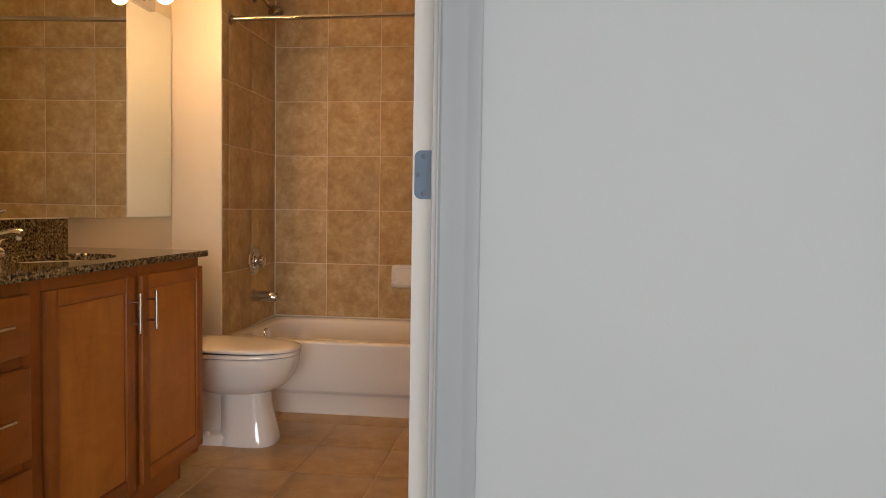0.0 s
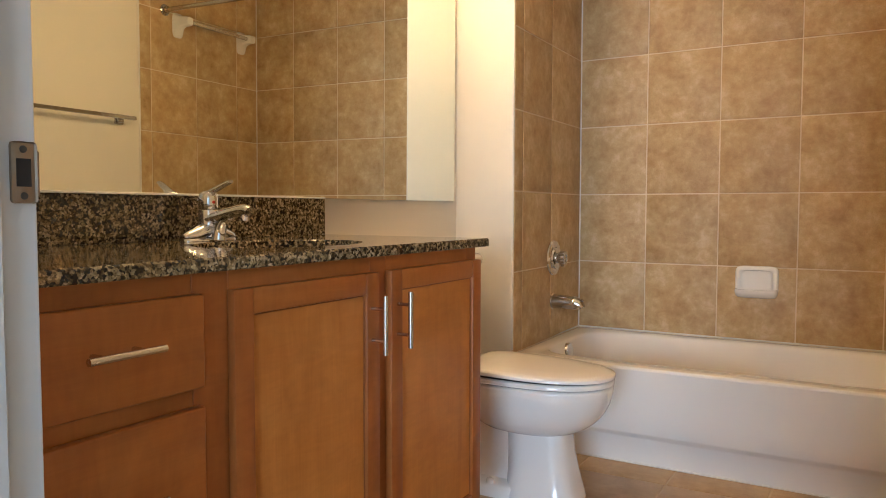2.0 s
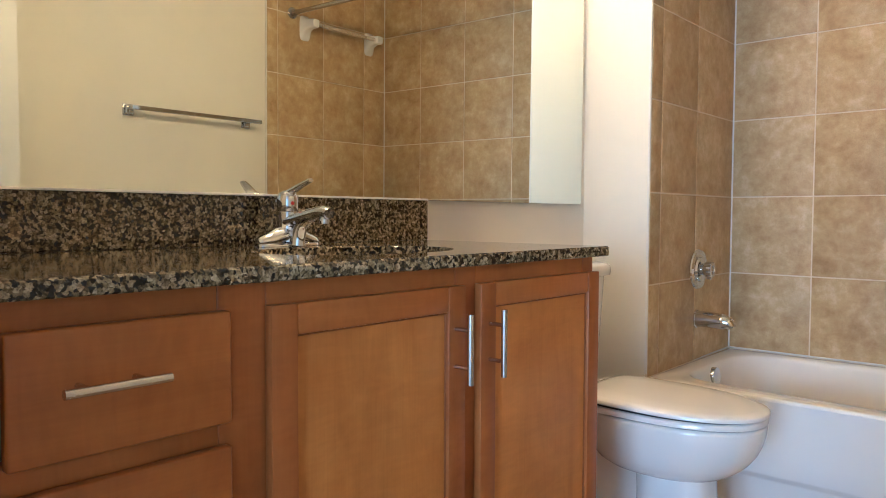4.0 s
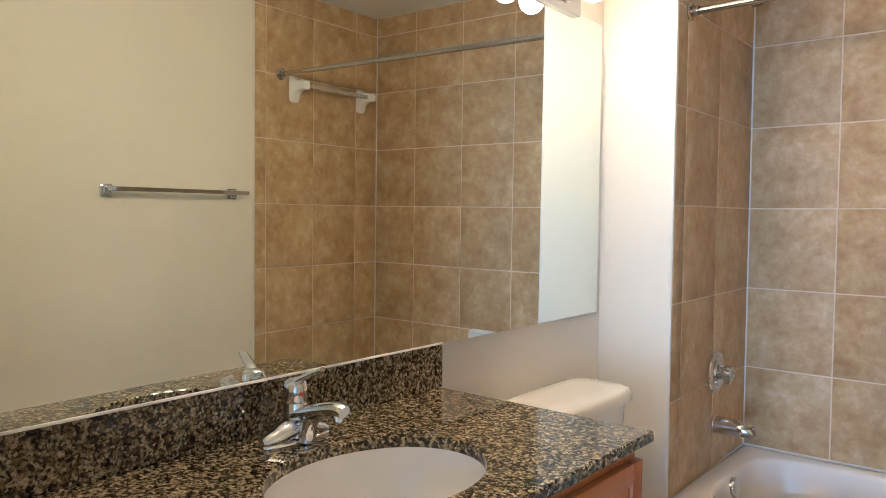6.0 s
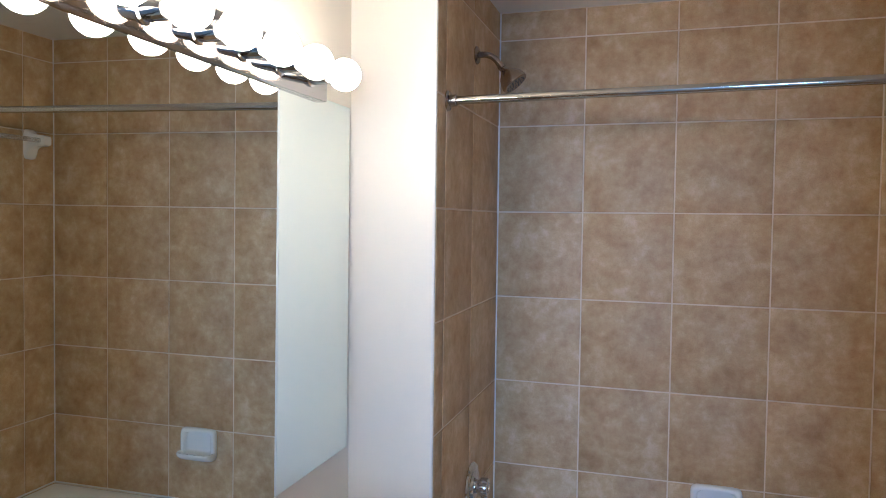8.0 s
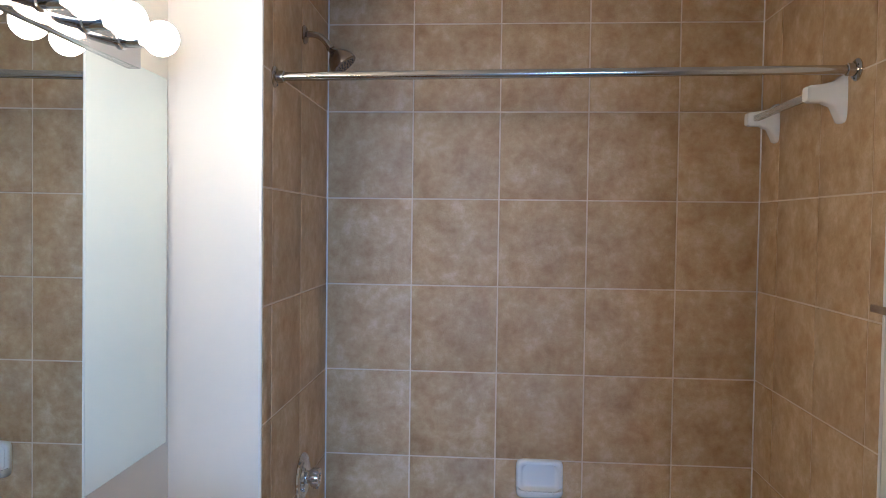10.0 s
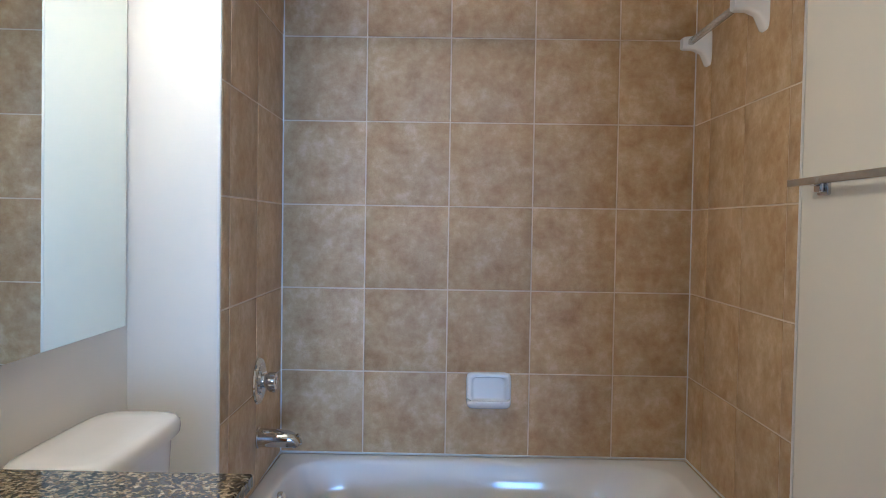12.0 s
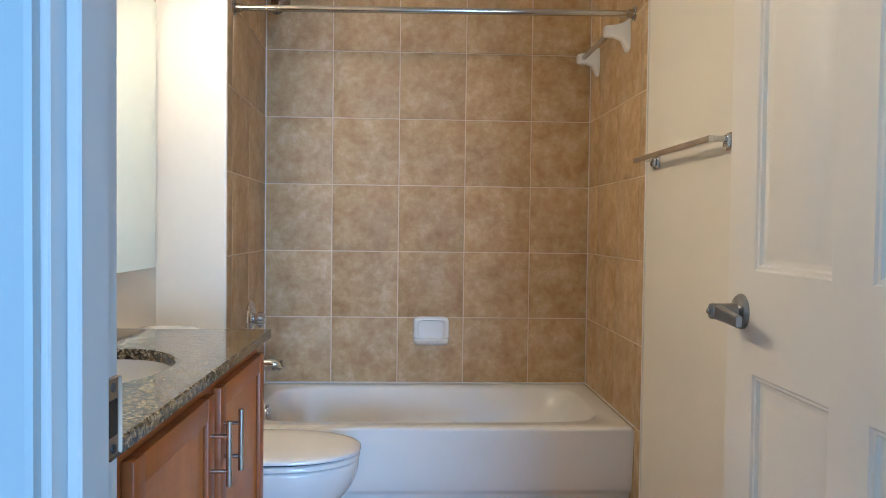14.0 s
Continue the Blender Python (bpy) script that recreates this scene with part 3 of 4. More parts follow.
basin = thing("sink", (SX, SY, CZ0), "white oval undermount porcelain sink", "sink")
bowl = [sellipse(SX, SY, SHX + 0.022, SHY + 0.022, CZ0 - 0.001, 64), sellipse(SX, SY, SHX + 0.004, SHY + 0.004, CZ0 - 0.001, 64)]
for k in range(1, 11):
    a = k / 10
    s = math.cos(a * math.pi / 2 * 0.93) ** 0.55
    bowl.append(sellipse(SX - 0.01 * a, SY, (SHX + 0.004) * s + 0.006 * a, (SHY + 0.004) * s + 0.006 * a, CZ0 - 0.001 - 0.135 * math.sin(a * math.pi / 2) ** 1.1, 64))
bz = bowl[-1][0].z
for k in range(10, -1, -1):
    a = k / 10
    s = math.cos(a * math.pi / 2 * 0.93) ** 0.55
    bowl.append(sellipse(SX - 0.01 * a, SY, (SHX + 0.014) * s + 0.008 * a, (SHY + 0.014) * s + 0.008 * a, CZ0 - 0.012 - 0.135 * math.sin(a * math.pi / 2) ** 1.1 * (1 if k else 0), 64))
bowl.append(sellipse(SX, SY, SHX + 0.022, SHY + 0.022, CZ0 - 0.012, 64))
bowl.append(bowl[0])
part("bowl", rings(bowl, cap=(False, False)), PORC, basin, angle=50)
dz0 = CZ0 - 0.135
part("drain", lathe([(0.036, 0), (0.034, 0.004), (0.022, 0.003), (0.02, 0.008), (0.0, 0.009)], (SX - 0.01, SY, dz0 + 0.0005), (0, 0, 1)), CHROME, basin, "chrome drain with stopper")
# the bowl stays closed here; a black disc gives the overflow's inner shade
part("overflow", lathe([(0.011, 0), (0.011, 0.002), (0.008, 0.0025), (0.008, 0.0005), (0.0, 0.0005)], (SX + SHX - 0.001, SY, CZ0 - 0.040), (-1, 0, 0.3), 20), BLACK, basin, "black disc painted as the shade of the overflow hole")

# ---- basin faucet ----
FY, FXX = 2.292, -1.722
fau = thing("faucet", (FXX, FY, CZ1), "chrome single-lever centerset faucet on the countertop", "faucet")
toe_pts = [(FXX, FY - 0.081, CZ1 + 0.008), (FXX, FY - 0.066, CZ1 + 0.011), (FXX, FY - 0.046, CZ1 + 0.015), (FXX, FY - 0.026, CZ1 + 0.022), (FXX, FY, CZ1 + 0.028),
           (FXX, FY + 0.026, CZ1 + 0.022), (FXX, FY + 0.046, CZ1 + 0.015), (FXX, FY + 0.066, CZ1 + 0.011), (FXX, FY + 0.081, CZ1 + 0.008)]
toes = tube(smooth_path(toe_pts, 4), [0.008 + 0.018 * math.sin(math.pi * i / 32) ** 0.6 for i in range(33)], 24, 0.8)
for v in toes.verts:
    v.co.z = max(v.co.z, CZ1 + 0.0005)
part("base", join(rings([sellipse(FXX, FY, 0.026 - g, 0.083 - g, CZ1 + z, 40, 2.8) for z, g in ((0.0005, 0.0), (0.005, 0.0), (0.0075, 0.003))]), toes), CHROME, fau, angle=60)
part("body", lathe([(0.027, 0.01), (0.025, 0.04), (0.0235, 0.073), (0.0225, 0.077)], (FXX, FY, CZ1), (0, 0, 1)), CHROME, fau)
sp_path = smooth_path([(FXX - 0.004, FY - 0.001, CZ1 + 0.050), (FXX + 0.03, FY + 0.005, CZ1 + 0.059), (FXX + 0.068, FY + 0.012, CZ1 + 0.070), (FXX + 0.102, FY + 0.018, CZ1 + 0.077), (FXX + 0.121, FY + 0.021, CZ1 + 0.073)], 5)
k = len(sp_path)
brace = tube(smooth_path([(FXX + 0.030, FY + 0.003, CZ1 + 0.003), (FXX + 0.033, FY + 0.004, CZ1 + 0.026), (FXX + 0.044, FY + 0.007, CZ1 + 0.048), (FXX + 0.066, FY + 0.012, CZ1 + 0.064)], 5), [0.019 - 0.0005 * i for i in range(16)], 20, 0.8)
part("spout", join(tube(sp_path, [0.024 - 0.0065 * i / k for i in range(k)], 22, 0.7), brace, lathe([(0.0105, 0), (0.0105, 0.016), (0.009, 0.017)], (FXX + 0.106, FY + 0.0185, CZ1 + 0.051), (0, 0, 1), 20)), CHROME, fau, angle=60)
head = part("handle", join(lathe([(0.0225, 0.078), (0.024, 0.082), (0.024, 0.106), (0.021, 0.118), (0.010, 0.124), (0.0, 0.125)], (FXX, FY, CZ1), (0, 0, 1)),
                           tube(smooth_path([(FXX - 0.019, FY - 0.004, CZ1 + 0.099), (FXX + 0.004, FY + 0.001, CZ1 + 0.118), (FXX + 0.036, FY + 0.010, CZ1 + 0.135), (FXX + 0.062, FY + 0.017, CZ1 + 0.147)], 5),
                                [0.017 - 0.0005 * i for i in range(16)], 18, 0.5)), CHROME, fau, "chrome lever handle", angle=60)
part("button", lathe([(0.004, 0), (0.004, 0.0012), (0.0, 0.0015)], (FXX + 0.0235, FY - 0.004, CZ1 + 0.096), (1, -0.15, 0), 14), RED, head, "red and blue temperature mark")


# ---- toilet ----
def toilet():
    TY = 3.312
    t = thing("toilet", (-1.4, TY, 0), "white two-piece porcelain toilet with the lid closed", "toilet")
    # bowl: a broad egg over a narrow waist
    loops = []
    for z, front, back, hy, e in ((0.196, -1.175, -1.40, 0.075, 2.2), (0.202, -1.145, -1.43, 0.1, 2.2), (0.214, -1.115, -1.46, 0.125, 2.2), (0.235, -1.083, -1.49, 0.148, 2.15), (0.265, -1.053, -1.51, 0.165, 2.15),
                                  (0.30, -1.031, -1.525, 0.176, 2.15), (0.335, -1.018, -1.53, 0.182, 2.2), (0.365, -1.011, -1.535, 0.1845, 2.25), (0.392, -1.009, -1.535, 0.185, 2.25), (0.400, -1.0105, -1.535, 0.1835, 2.25),
                                  (0.405, -1.016, -1.53, 0.178, 2.25)):
        mid = -1.30
        z = 0.405 - (0.405 - z) * 0.845
        loops.append(sellipse(mid, TY, front - mid, hy, z, 56, e, back=mid - back))
    part("bowl", rings(loops), PORC, t, angle=60)
    loops = []
    for z, front, back, hy, e in ((0.0, -1.106, -1.362, 0.108, 3.2), (0.012, -1.104, -1.362, 0.11, 3.2), (0.03, -1.109, -1.36, 0.105, 3.2), (0.10, -1.127, -1.358, 0.094, 3.1), (0.17, -1.143, -1.36, 0.086, 3.0), (0.245, -1.148, -1.365, 0.088, 2.8)):
        mid = -1.24
        loops.append(sellipse(mid, TY, front - mid, hy, z, 56, e, back=mid - back))
    part("pedestal", rings(loops), PORC, t, angle=60)
    loops = []
    for z, front, back, hy in ((0.0, -1.28, -1.66, 0.104), (0.036, -1.28, -1.66, 0.103), (0.048, -1.28, -1.655, 0.09), (0.056, -1.28, -1.64, 0.058), (0.2, -1.28, -1.62, 0.054), (0.31, -1.28, -1.62, 0.075), (0.385, -1.28, -1.66, 0.11), (0.40, -1.28, -1.68, 0.12)):
        mid = -1.45
        loops.append(sellipse(mid, TY, front - mid, hy, z, 48, 4.0, back=mid - back))
    part("trapway", rings(loops), PORC, t, angle=60)
    # seat and lid
    for nm, z0, z1, gx in (("seat", 0.4078, 0.4262, 0.0), ("lid", 0.4290, 0.4430, 0.003)):
        loops = []
        for z, g in ((z0, -0.003), (z0 + 0.002, 0.0), (z1 - 0.004, 0.0), (z1 - 0.001, -0.003), (z1 + (0.004 if nm == "lid" else 0), -0.03), (z1 + (0.0075 if nm == "lid" else 0), -0.09)):
            mid = -1.30
            loops.append(sellipse(mid, TY, -1.006 - mid + g + gx, 0.1855 + g + gx, z, 72, 2.25, back=0.225 + g, eb=5.5))
            if nm == "lid":
                loops[-1] = [Vector((p.x, p.y, p.z + 0.016 * (-1.006 - p.x))) for p in loops[-1]]
        part(nm, rings(loops), PORC, t, "closed glossy white lid" if nm == "lid" else "white seat ring", angle=50)
    # solid black rings fill the slits in place of shade
    for z0, z1 in ((0.4258, 0.4294), (0.4045, 0.4082)):
        part("gap", rings([sellipse(-1.30, TY, 0.283, 0.1745, z, 48, 2.25, back=0.2, eb=3.6) for z in (z0, z1 + (0.002 if z0 > 0.42 else 0))]), BLACK, t, "black ring painted as the shade under seat and lid")
    for s in (-1, 1):
        part("seat_hinge", rbox((-1.545, TY + s * 0.075 - 0.022, 0.404), (-1.492, TY + s * 0.075 + 0.022, 0.447), 0.008, 3), PORC, t)
    tank = part("tank", rings([sellipse(-1.706, TY, hx, hy, z, 64, 6.0) for z, hx, hy in ((0.395, 0.078, 0.19), (0.41, 0.09, 0.205), (0.60, 0.099, 0.222), (0.768, 0.106, 0.232))]), PORC, t, angle=50)
    part("tank_lid", rings([sellipse(-1.697, TY, hx, hy, z, 64, 5.0) for z, hx, hy in ((0.7685, 0.108, 0.236), (0.772, 0.119, 0.247), (0.786, 0.121, 0.249), (0.80, 0.119, 0.247), (0.810, 0.110, 0.238), (0.8155, 0.09, 0.215), (0.817, 0.05, 0.15))]), PORC, tank, "slightly domed tank lid", angle=50)
    part("flush_lever", join(lathe([(0.012, 0), (0.012, 0.014)], (-1.60, TY - 0.17, 0.70), (1, 0, 0), 16), tube([(-1.588, TY - 0.175, 0.70), (-1.584, TY - 0.10, 0.694)], 0.006, 12)), CHROME, tank, "chrome flush lever")
    for s in (-1, 1):
        part("bolt_cap", lathe([(0.014, 0), (0.013, 0.012), (0.006, 0.018), (0, 0.0185)], (-1.40, TY + s * 0.092, 0.045), (0, 0, 1), 16), PORC, t)
    return t


toilet()


# ---- bathtub ----
def bathtub():
    t = thing("bathtub", ((TL + TR) / 2, 4.15, 0), "white enamelled alcove bathtub with a smooth apron", "bathtub")
    x0, x1, y0, y1, z = TL + 0.003, TR - 0.002, 3.733, TB - 0.002, 0.386
    n = 128

    def rect(inset, zz, e=60.0):
        return sellipse((x0 + x1) / 2, (y0 + y1) / 2, (x1 - x0) / 2 - inset, (y1 - y0) / 2 - inset, zz, n, e)

    def inner(ax0, ax1, ay0, ay1, zz, e):
        return sellipse((ax0 + ax1) / 2, (ay0 + ay1) / 2, (ax1 - ax0) / 2, (ay1 - ay0) / 2, zz, n, e)

    loops = [rect(0.02, z - 0.012), rect(0.0, z - 0.011), rect(0.0015, z - 0.005), rect(0.0055, z - 0.0012), rect(0.012, z),
             inner(-1.498, -0.028, 3.822, 4.508, z - 0.002, 6.0), inner(-1.490, -0.038, 3.832, 4.500, z - 0.008, 6.0), inner(-1.484, -0.05, 3.842, 4.494, z - 0.022, 5.9),
             inner(-1.468, -0.10, 3.858, 4.472, z - 0.12, 5.7), inner(-1.449, -0.155, 3.876, 4.448, z - 0.225, 5.4), inner(-1.43, -0.20, 3.895, 4.428, z - 0.275, 5.0),
             inner(-1.38, -0.27, 3.94, 4.385, z - 0.312, 4.4), inner(-1.1, -0.6, 4.05, 4.3, z - 0.322, 3.0)]
    part("basin", rings(loops, cap=(False, True)), TUBM, t, angle=50)
    prof = [(3.7332, z - 0.0112), (3.7365, z - 0.04), (3.750, 0.20), (3.758, 0.130), (3.762, 0.122), (3.778, 0.108), (3.784, 0.099), (3.788, 0.002), (3.86, 0.002), (3.86, z - 0.0112)]
    part("apron", profile_y(prof, x0, x1), TUBM, t, angle=40)
    part("overflow_plate", lathe([(0.037, 0), (0.037, 0.016), (0.034, 0.021), (0.0, 0.022)], (-1.486, 4.165, 0.334), (1, 0, 0.12), 32), CHROME, t, "round chrome overflow plate")
    part("drain", lathe([(0.035, 0), (0.033, 0.004), (0.02, 0.003), (0.0, 0.006)], (-1.28, 4.17, 0.0655), (0, 0, 1)), CHROME, t, "chrome tub drain")
    return t


bathtub()
solid("caulk", join(rbox((TL, TB - 0.0055, 0.3862), (TR, TB + 0.004, 0.3935), 0.002), rbox((TL - 0.004, YS + 0.01, 0.3862), (TL + 0.0065, TB, 0.3935), 0.002),
                    rbox((TR - 0.0055, YR + 0.07, 0.3862), (TR + 0.004, TB, 0.3935), 0.002), rbox((TL + 0.003, 3.783, 0.0), (TR, 3.789, 0.005), 0.001),
                    rbox((TL - 0.002, TB - 0.004, 0.39), (TL + 0.0035, TB + 0.002, ZC)), rbox((TR - 0.0035, TB - 0.004, 0.39), (TR + 0.002, TB + 0.002, ZC))),
      CAULK, "white caulk joint round the bathtub", "caulk", "structure")

# ---- tub fittings on the plumbing wall ----
WX = lambda y: TLF + (TL - TLF) * (y - YS) / (TB - YS)
PY = 4.186
valve = thing("shower_valve", (WX(PY), PY, 0.757), "round chrome shower valve with a knob on the tiles", "faucet")
part("escutcheon", lathe([(0.080, -0.0005), (0.082, 0.004), (0.078, 0.010), (0.066, 0.014), (0.060, 0.0115), (0.050, 0.012), (0.046, 0.020), (0.030, 0.022)], (WX(PY), PY, 0.757), (1, 0, 0), 44), CHROME, valve, "round chrome plate")
knob = lathe([(0.024, 0.016), (0.024, 0.034), (0.029, 0.036), (0.029, 0.060), (0.026, 0.064), (0.018, 0.064), (0.016, 0.060), (0.0, 0.060)], (WX(PY), PY, 0.757), (1, 0, 0), 32)
for i in range(10):
    a = 2 * math.pi * i / 10
    c = Vector((WX(PY) + 0.049, PY + 0.0275 * math.cos(a), 0.757 + 0.0275 * math.sin(a)))
    knob = join(knob, tube([c - Vector((0.012, 0, 0)), c + Vector((0.013, 0, 0))], 0.0052, 10))
knob = join(knob, rbox((WX(PY) + 0.04, PY - 0.006, 0.718), (WX(PY) + 0.06, PY + 0.006, 0.735), 0.003, 2))
part("knob", knob, CHROME, valve, "chrome fluted knob", angle=50)
for dz in (-0.068, 0.068):
    part("screw", lathe([(0.006, 0.008), (0.005, 0.0115), (0, 0.012)], (WX(PY), PY, 0.757 + dz), (1, 0, 0), 12), CHROME, valve)
spout = thing("tub_spout", (WX(PY), PY, 0.552), "chrome tub spout with a diverter pin", "faucet")
sx = WX(PY)
pth = smooth_path([(sx - 0.001, PY, 0.556), (sx + 0.03, PY, 0.556), (sx + 0.075, PY, 0.555), (sx + 0.11, PY, 0.552), (sx + 0.132, PY, 0.544), (sx + 0.142, PY, 0.530)], 5)
part("body", tube(pth, [0.034 - 0.004 * i / 15 if i < 15 else 0.030 - 0.0125 * (i - 15) / 10 for i in range(len(pth))], 28), CHROME, spout, angle=50)
part("flange", lathe([(0.037, -0.0004), (0.037, 0.004), (0.0345, 0.007)], (sx, PY, 0.556), (1, 0, 0), 32), CHROME, spout, "thin chrome wall ring")
part("diverter", lathe([(0.003, 0), (0.003, 0.012), (0.0075, 0.014), (0.0075, 0.020), (0.004, 0.022)], (sx + 0.132, PY, 0.556), (0.7, 0, 0.7), 14), CHROME, spout)
shower = thing("shower", (sx, PY, 2.253), "dark nickel shower head on a bent arm", "shower")
part("flange", lathe([(0.031, -0.0005), (0.031, 0.003), (0.026, 0.008), (0.014, 0.011)], (sx, PY, 2.253), (1, 0, 0), 28), BRONZE, shower, "round wall flange")
part("arm", tube(smooth_path([(sx, PY, 2.253), (sx + 0.034, PY, 2.253), (sx + 0.062, PY, 2.240), (sx + 0.088, PY, 2.210)], 6), 0.0105, 16), BRONZE, shower, angle=60)
ax = Vector((0.64, 0, -0.77)).normalized()
hb = Vector((sx + 0.084, PY, 2.214))
hd = part("head", lathe([(0.0125, 0), (0.0135, 0.012), (0.0115, 0.014), (0.015, 0.024), (0.021, 0.030), (0.033, 0.042), (0.043, 0.060), (0.047, 0.076), (0.047, 0.083), (0.044, 0.086), (0.0, 0.086)], hb, ax, 32), BRONZE, shower, "bell-shaped head", angle=40)
side = ax.orthogonal().normalized()
for r, cnt in ((0.012, 6), (0.022, 10), (0.033, 16)):
    for i in range(cnt):
        d = (side * math.cos(2 * math.pi * i / cnt) + ax.cross(side) * math.sin(2 * math.pi * i / cnt)) * r
        part("nozzle", lathe([(0.0028, 0), (0.0028, 0.0016), (0.002, 0.002)], hb + ax * 0.0855 + d, ax, 8), BLACK, hd)

# ---- shower curtain rod ----
RYY, RZ0, RZ1 = 3.842, 2.044, 2.060
rod = thing("shower_curtain_rod", ((TL + TR) / 2, RYY, 2.05), "polished steel shower curtain rod across the tub alcove", "curtain rod")
part("tube", tube([(WX(RYY) + 0.004, RYY, RZ0), (TR - 0.004, RYY, RZ1)], 0.0127, 24), ROD, rod)
for x, z, s in ((WX(RYY), RZ0, 1), (TR, RZ1, -1)):
    fl = part("flange", lathe([(0.031, -0.0004), (0.031, 0.003), (0.027, 0.007), (0.018, 0.009), (0.0175, 0.028), (0.016, 0.030)], (x, RYY, z), (s, 0, 0), 32), ROD, rod, "round end flange")
    for a in (0.6, 2.7, 4.8):
        part("screw", lathe([(0.004, 0.005), (0.003, 0.0085), (0, 0.009)], (x, RYY + 0.023 * math.cos(a), z + 0.023 * math.sin(a)), (s, 0, 0), 10), BLACK, fl)

# ---- soap dish ----
soap = thing("soap_dish", (-0.736, TB, 0.655), "white glazed ceramic soap dish set into the tiles", "soap dish")
X0, X1, Z0, Z1 = -0.826, -0.646, 0.588, 0.728


def rrect(g, y, dz=0.0, e=7.0):
    cx, cz = (X0 + X1) / 2, (Z0 + Z1) / 2
    return [Vector((p.x, y, p.y)) for p in sellipse(cx, cz + dz, (X1 - X0) / 2 - g, (Z1 - Z0) / 2 - g, 0, 56, e)]


part("frame", rings([rrect(0.0, TB + 0.003), rrect(0.0, TB - 0.010), rrect(0.004, TB - 0.018), rrect(0.010, TB - 0.021), rrect(0.018, TB - 0.020), rrect(0.023, TB - 0.014, 0.003), rrect(0.027, TB - 0.0045, 0.004), rrect(0.034, TB - 0.0035, 0.004)], cap=(True, True)), DISH, soap, angle=60)
tray = []
for z, d, hw in ((0.582, 0.006, 0.066), (0.586, 0.032, 0.078), (0.594, 0.052, 0.085), (0.606, 0.066, 0.0885), (0.618, 0.073, 0.089), (0.6235, 0.071, 0.0875), (0.624, 0.066, 0.083),
                 (0.619, 0.058, 0.074), (0.611, 0.050, 0.066), (0.608, 0.03, 0.05)):
    tray.append(sellipse((X0 + X1) / 2, TB, hw, d, z, 56, 4.5))
part("tray", rings(tray), DISH, soap, "scooped tray lip", angle=60)
for i in range(6):
    x = X0 + 0.042 + 0.0192 * i
    part("ridge", tube(smooth_path([(x, TB - 0.044, 0.611), (x, TB - 0.060, 0.622), (x, TB - 0.067, 0.6245), (x, TB - 0.0722, 0.618)], 3), 0.0034, 8), DISH, soap)

# ---- ceramic towel bar over the tub ----
cb = thing("ceramic_towel_bar", (TR, 4.15, 2.0), "clear plastic towel bar between two white ceramic holders", "towel bar")


def holder(y):
    lp = []
    for d, hy, zlo, zhi in ((0.0, 0.036, 1.925, 2.062), (0.008, 0.035, 1.928, 2.060), (0.016, 0.031, 1.945, 2.052), (0.03, 0.026, 1.972, 2.043), (0.06, 0.0235, 1.984, 2.036), (0.094, 0.023, 1.984, 2.032), (0.102, 0.020, 1.988, 2.028)):
        c = (zlo + zhi) / 2
        lp.append([Vector((TR - d + 0.0004, p.x, p.y)) for p in sellipse(y, c, hy, (zhi - zlo) / 2, 0, 32, 4.5)])
    part("holder", rings(lp), DISH, cb, "white glazed ceramic holder", angle=50)


holder(3.928), holder(4.425)
part("bar", rbox((TR - 0.084, 3.945, 1.999), (TR - 0.066, 4.408, 2.019), 0.003, 2), PLASTIC, cb, "clear square plastic bar")

# ---- chrome towel bar on the painted wall ----
tb = thing("towel_bar", (XR, 3.23, 1.44), "square chrome towel bar on the painted wall", "towel bar")
for y in (2.905, 3.535):
    po = part("post", join(rbox((XR - 0.012, y - 0.026, 1.405), (XR + 0.0004, y + 0.026, 1.457), 0.004, 2), rbox((XR - 0.026, y - 0.018, 1.412), (XR - 0.0115, y + 0.018, 1.451), 0.006, 3),
                           rbox((XR - 0.074, y - 0.0085, 1.428), (XR - 0.02, y + 0.0085, 1.445), 0.002)), CHROME, tb, "square chrome post")
part("bar", rbox((XR - 0.078, 2.893, 1.427), (XR - 0.060, 3.588, 1.446), 0.0018), CHROME, tb, "square chrome bar")


# ---- tiles, each its own piece ----
TILES = {}


def tile_mesh(w, h, d, b, key):
    """A cushion-edged tile in local x (w) and z (h), face at y = 0, body behind it."""
    k = (round(w, 3), round(h, 3), key)
    if k in TILES:
        return TILES[k]
    lp = []
    for g, y in ((0.0, d), (0.0, b), (b * 0.35, b * 0.3), (b * 1.1, 0.0)):
        lp.append([Vector((g, y, g)), Vector((w - g, y, g)), Vector((w - g, y, h - g)), Vector((g, y, h - g))])
    bm = rings(lp)
    me = bpy.data.meshes.new("tile")
    bm.to_mesh(me)
    bm.free()
    me.materials.append(FTILE if key == "floor" else TILE)
    shade(me, 60)
    TILES[k] = me
    return me


def lay(parent, m, us, vs, gap, key, depth=0.009, bevel=0.0022):
    """Tiles between the lines us and vs on the plane m (x along us, z along vs)."""
    for u0, u1 in zip(us, us[1:]):
        for v0, v1 in zip(vs, vs[1:]):
            if u1 - u0 < 0.012 or v1 - v0 < 0.012:
                continue
            ob = new("tile", tile_mesh(u1 - u0 - gap, v1 - v0 - gap, depth, bevel, key))
            tilt = pose(u0 + gap / 2, random.uniform(-0.0005, 0.0004), v0 + gap / 2, random.uniform(-0.05, 0.05), 0, random.uniform(-0.05, 0.05))
            ob.parent = parent
            ob.matrix_local = m @ tilt


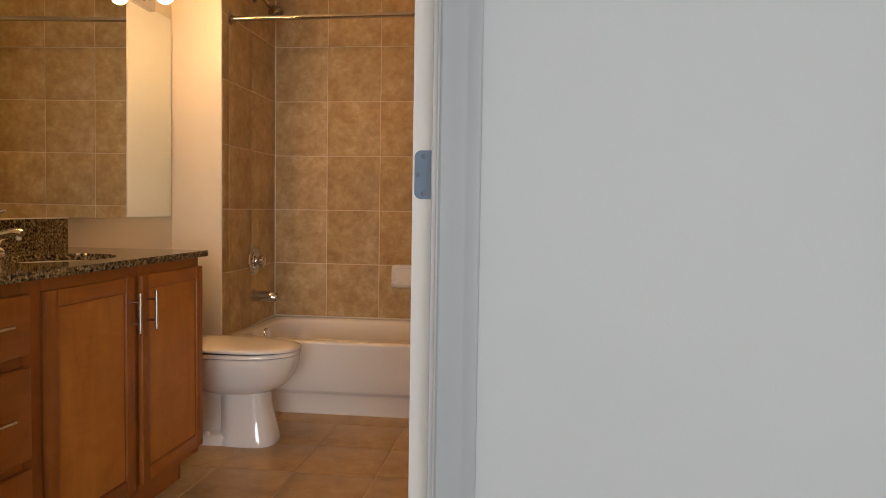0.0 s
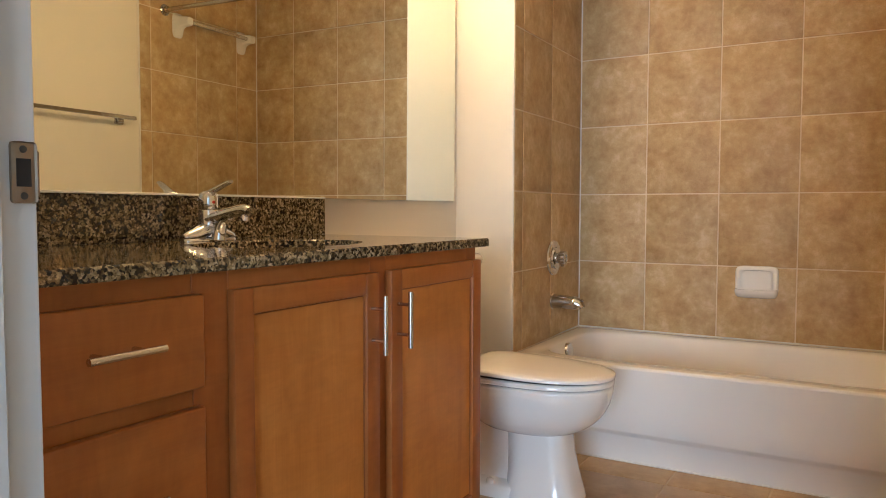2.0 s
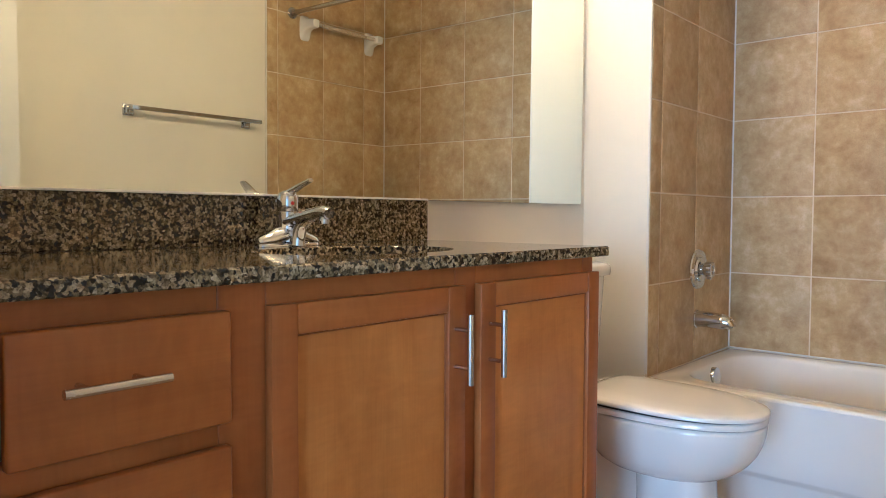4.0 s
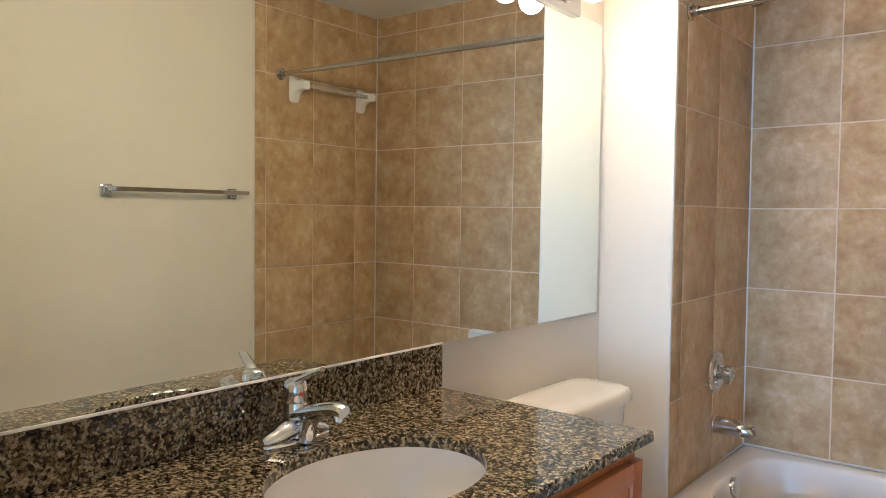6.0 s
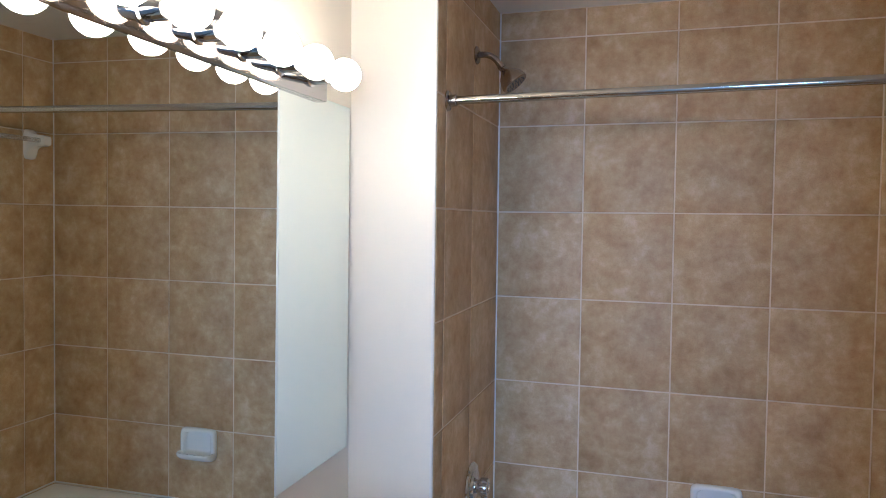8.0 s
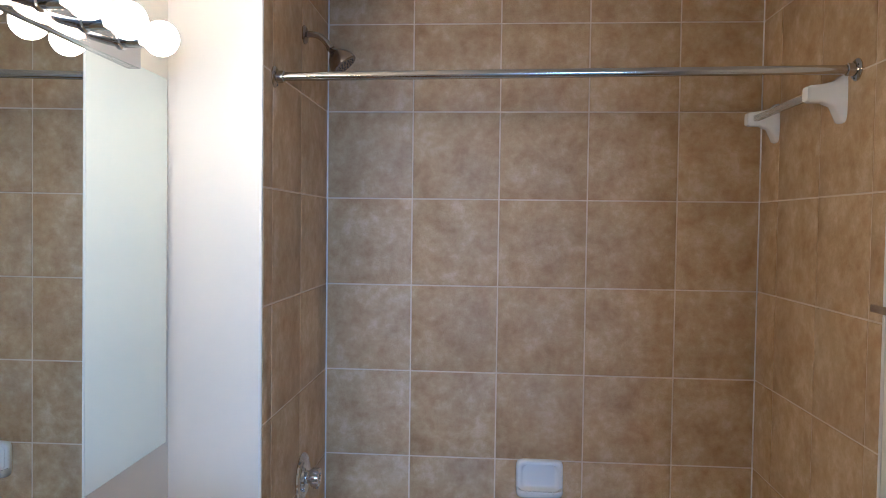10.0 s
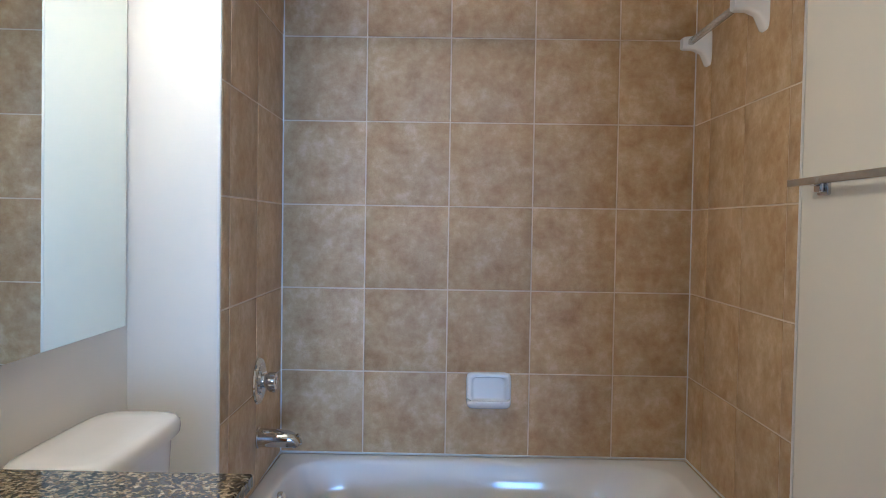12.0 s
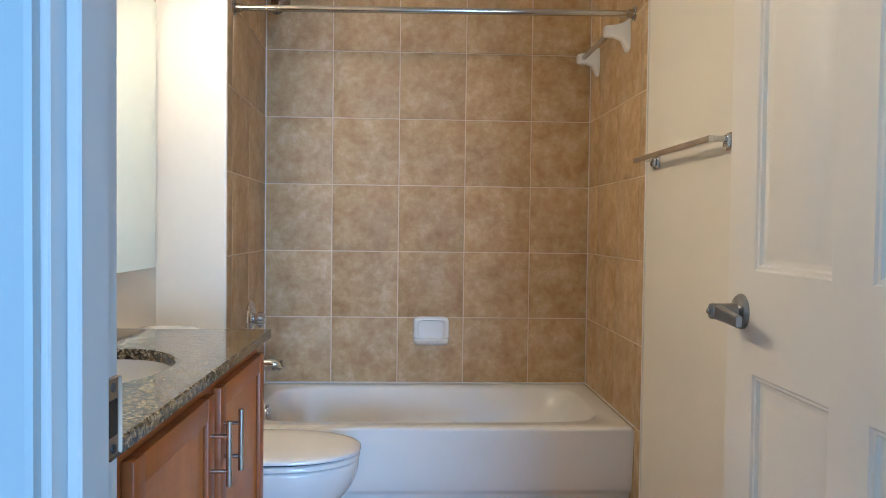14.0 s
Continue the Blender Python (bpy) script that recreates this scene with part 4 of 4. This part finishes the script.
courses = [0.386] + [ZT + PITCH * i for i in range(2, 8)] + [ZC]
GAP = 0.0052
# back wall
part("grout", rbox((TL - 0.01, TB + 0.0026, 0.30), (TR + 0.004, TB + 0.0115, ZC)), GROUT, wall_north)
lay(wall_north, pose(0, TB, 0), [TL, -1.24, -1.24 + PITCH, -1.24 + 2 * PITCH, -1.24 + 3 * PITCH, TR], courses, GAP, "wall")
# plumbing wall: u runs from the back corner to the front edge
ln = math.hypot(TLF - TL, TB - YS)
mL = Matrix.Translation((TLF, YS, 0)) @ Matrix.Rotation(math.atan2(TB - YS, TL - TLF), 4, "Z")
gb = rbox((0.004, 0.0026, 0.0), (ln, 0.0085, ZC))
bmesh.ops.transform(gb, matrix=mL, verts=gb.verts)
part("grout", gb, GROUT, wall_stub)
lay(wall_stub, mL, [0.006, 0.094, 0.424, ln - 0.006], [0.386 - 0.333] + courses, GAP, "wall")
# right wall: u runs from the front edge to the back corner, seen facing -x
part("grout", rbox((TR + 0.0026, YR + 0.004, 0.0), (XR - 0.0002, TB, ZC)), GROUT, wall_east)
mR = Matrix.Translation((TR, TB, 0)) @ Matrix.Rotation(radians(-90), 4, "Z")
lay(wall_east, mR, [0.0, TB - 4.390, TB - 4.066, TB - 3.745, TB - YR], [0.055] + courses, GAP, "wall", 0.0055)
# edge trim bead of the tiling
solid("trim", join(rbox((TR + 0.001, YR - 0.008, 0.0), (XR + 0.0005, YR + 0.003, ZC), 0.002), rbox((TLF - 0.011, YS - 0.0015, 0.40), (TLF - 0.002, YS + 0.006, ZC), 0.002)), CAULK, "thin white caulk line at the tile edge", "trim", "structure")
# floor
fx = [XL + 0.002] + [-0.905 + PITCH * i for i in range(-2, 3)] + [XR - 0.002]
fy = [YI + 0.012] + [3.626 - PITCH * i for i in range(6, -1, -1)] + [3.84]
mF = Matrix(((1, 0, 0, 0), (0, 0, 1, 0), (0, -1, 0, 0), (0, 0, 0, 1)))
lay(floor, mF, fx, fy, 0.006, "floor", 0.0055, 0.002)
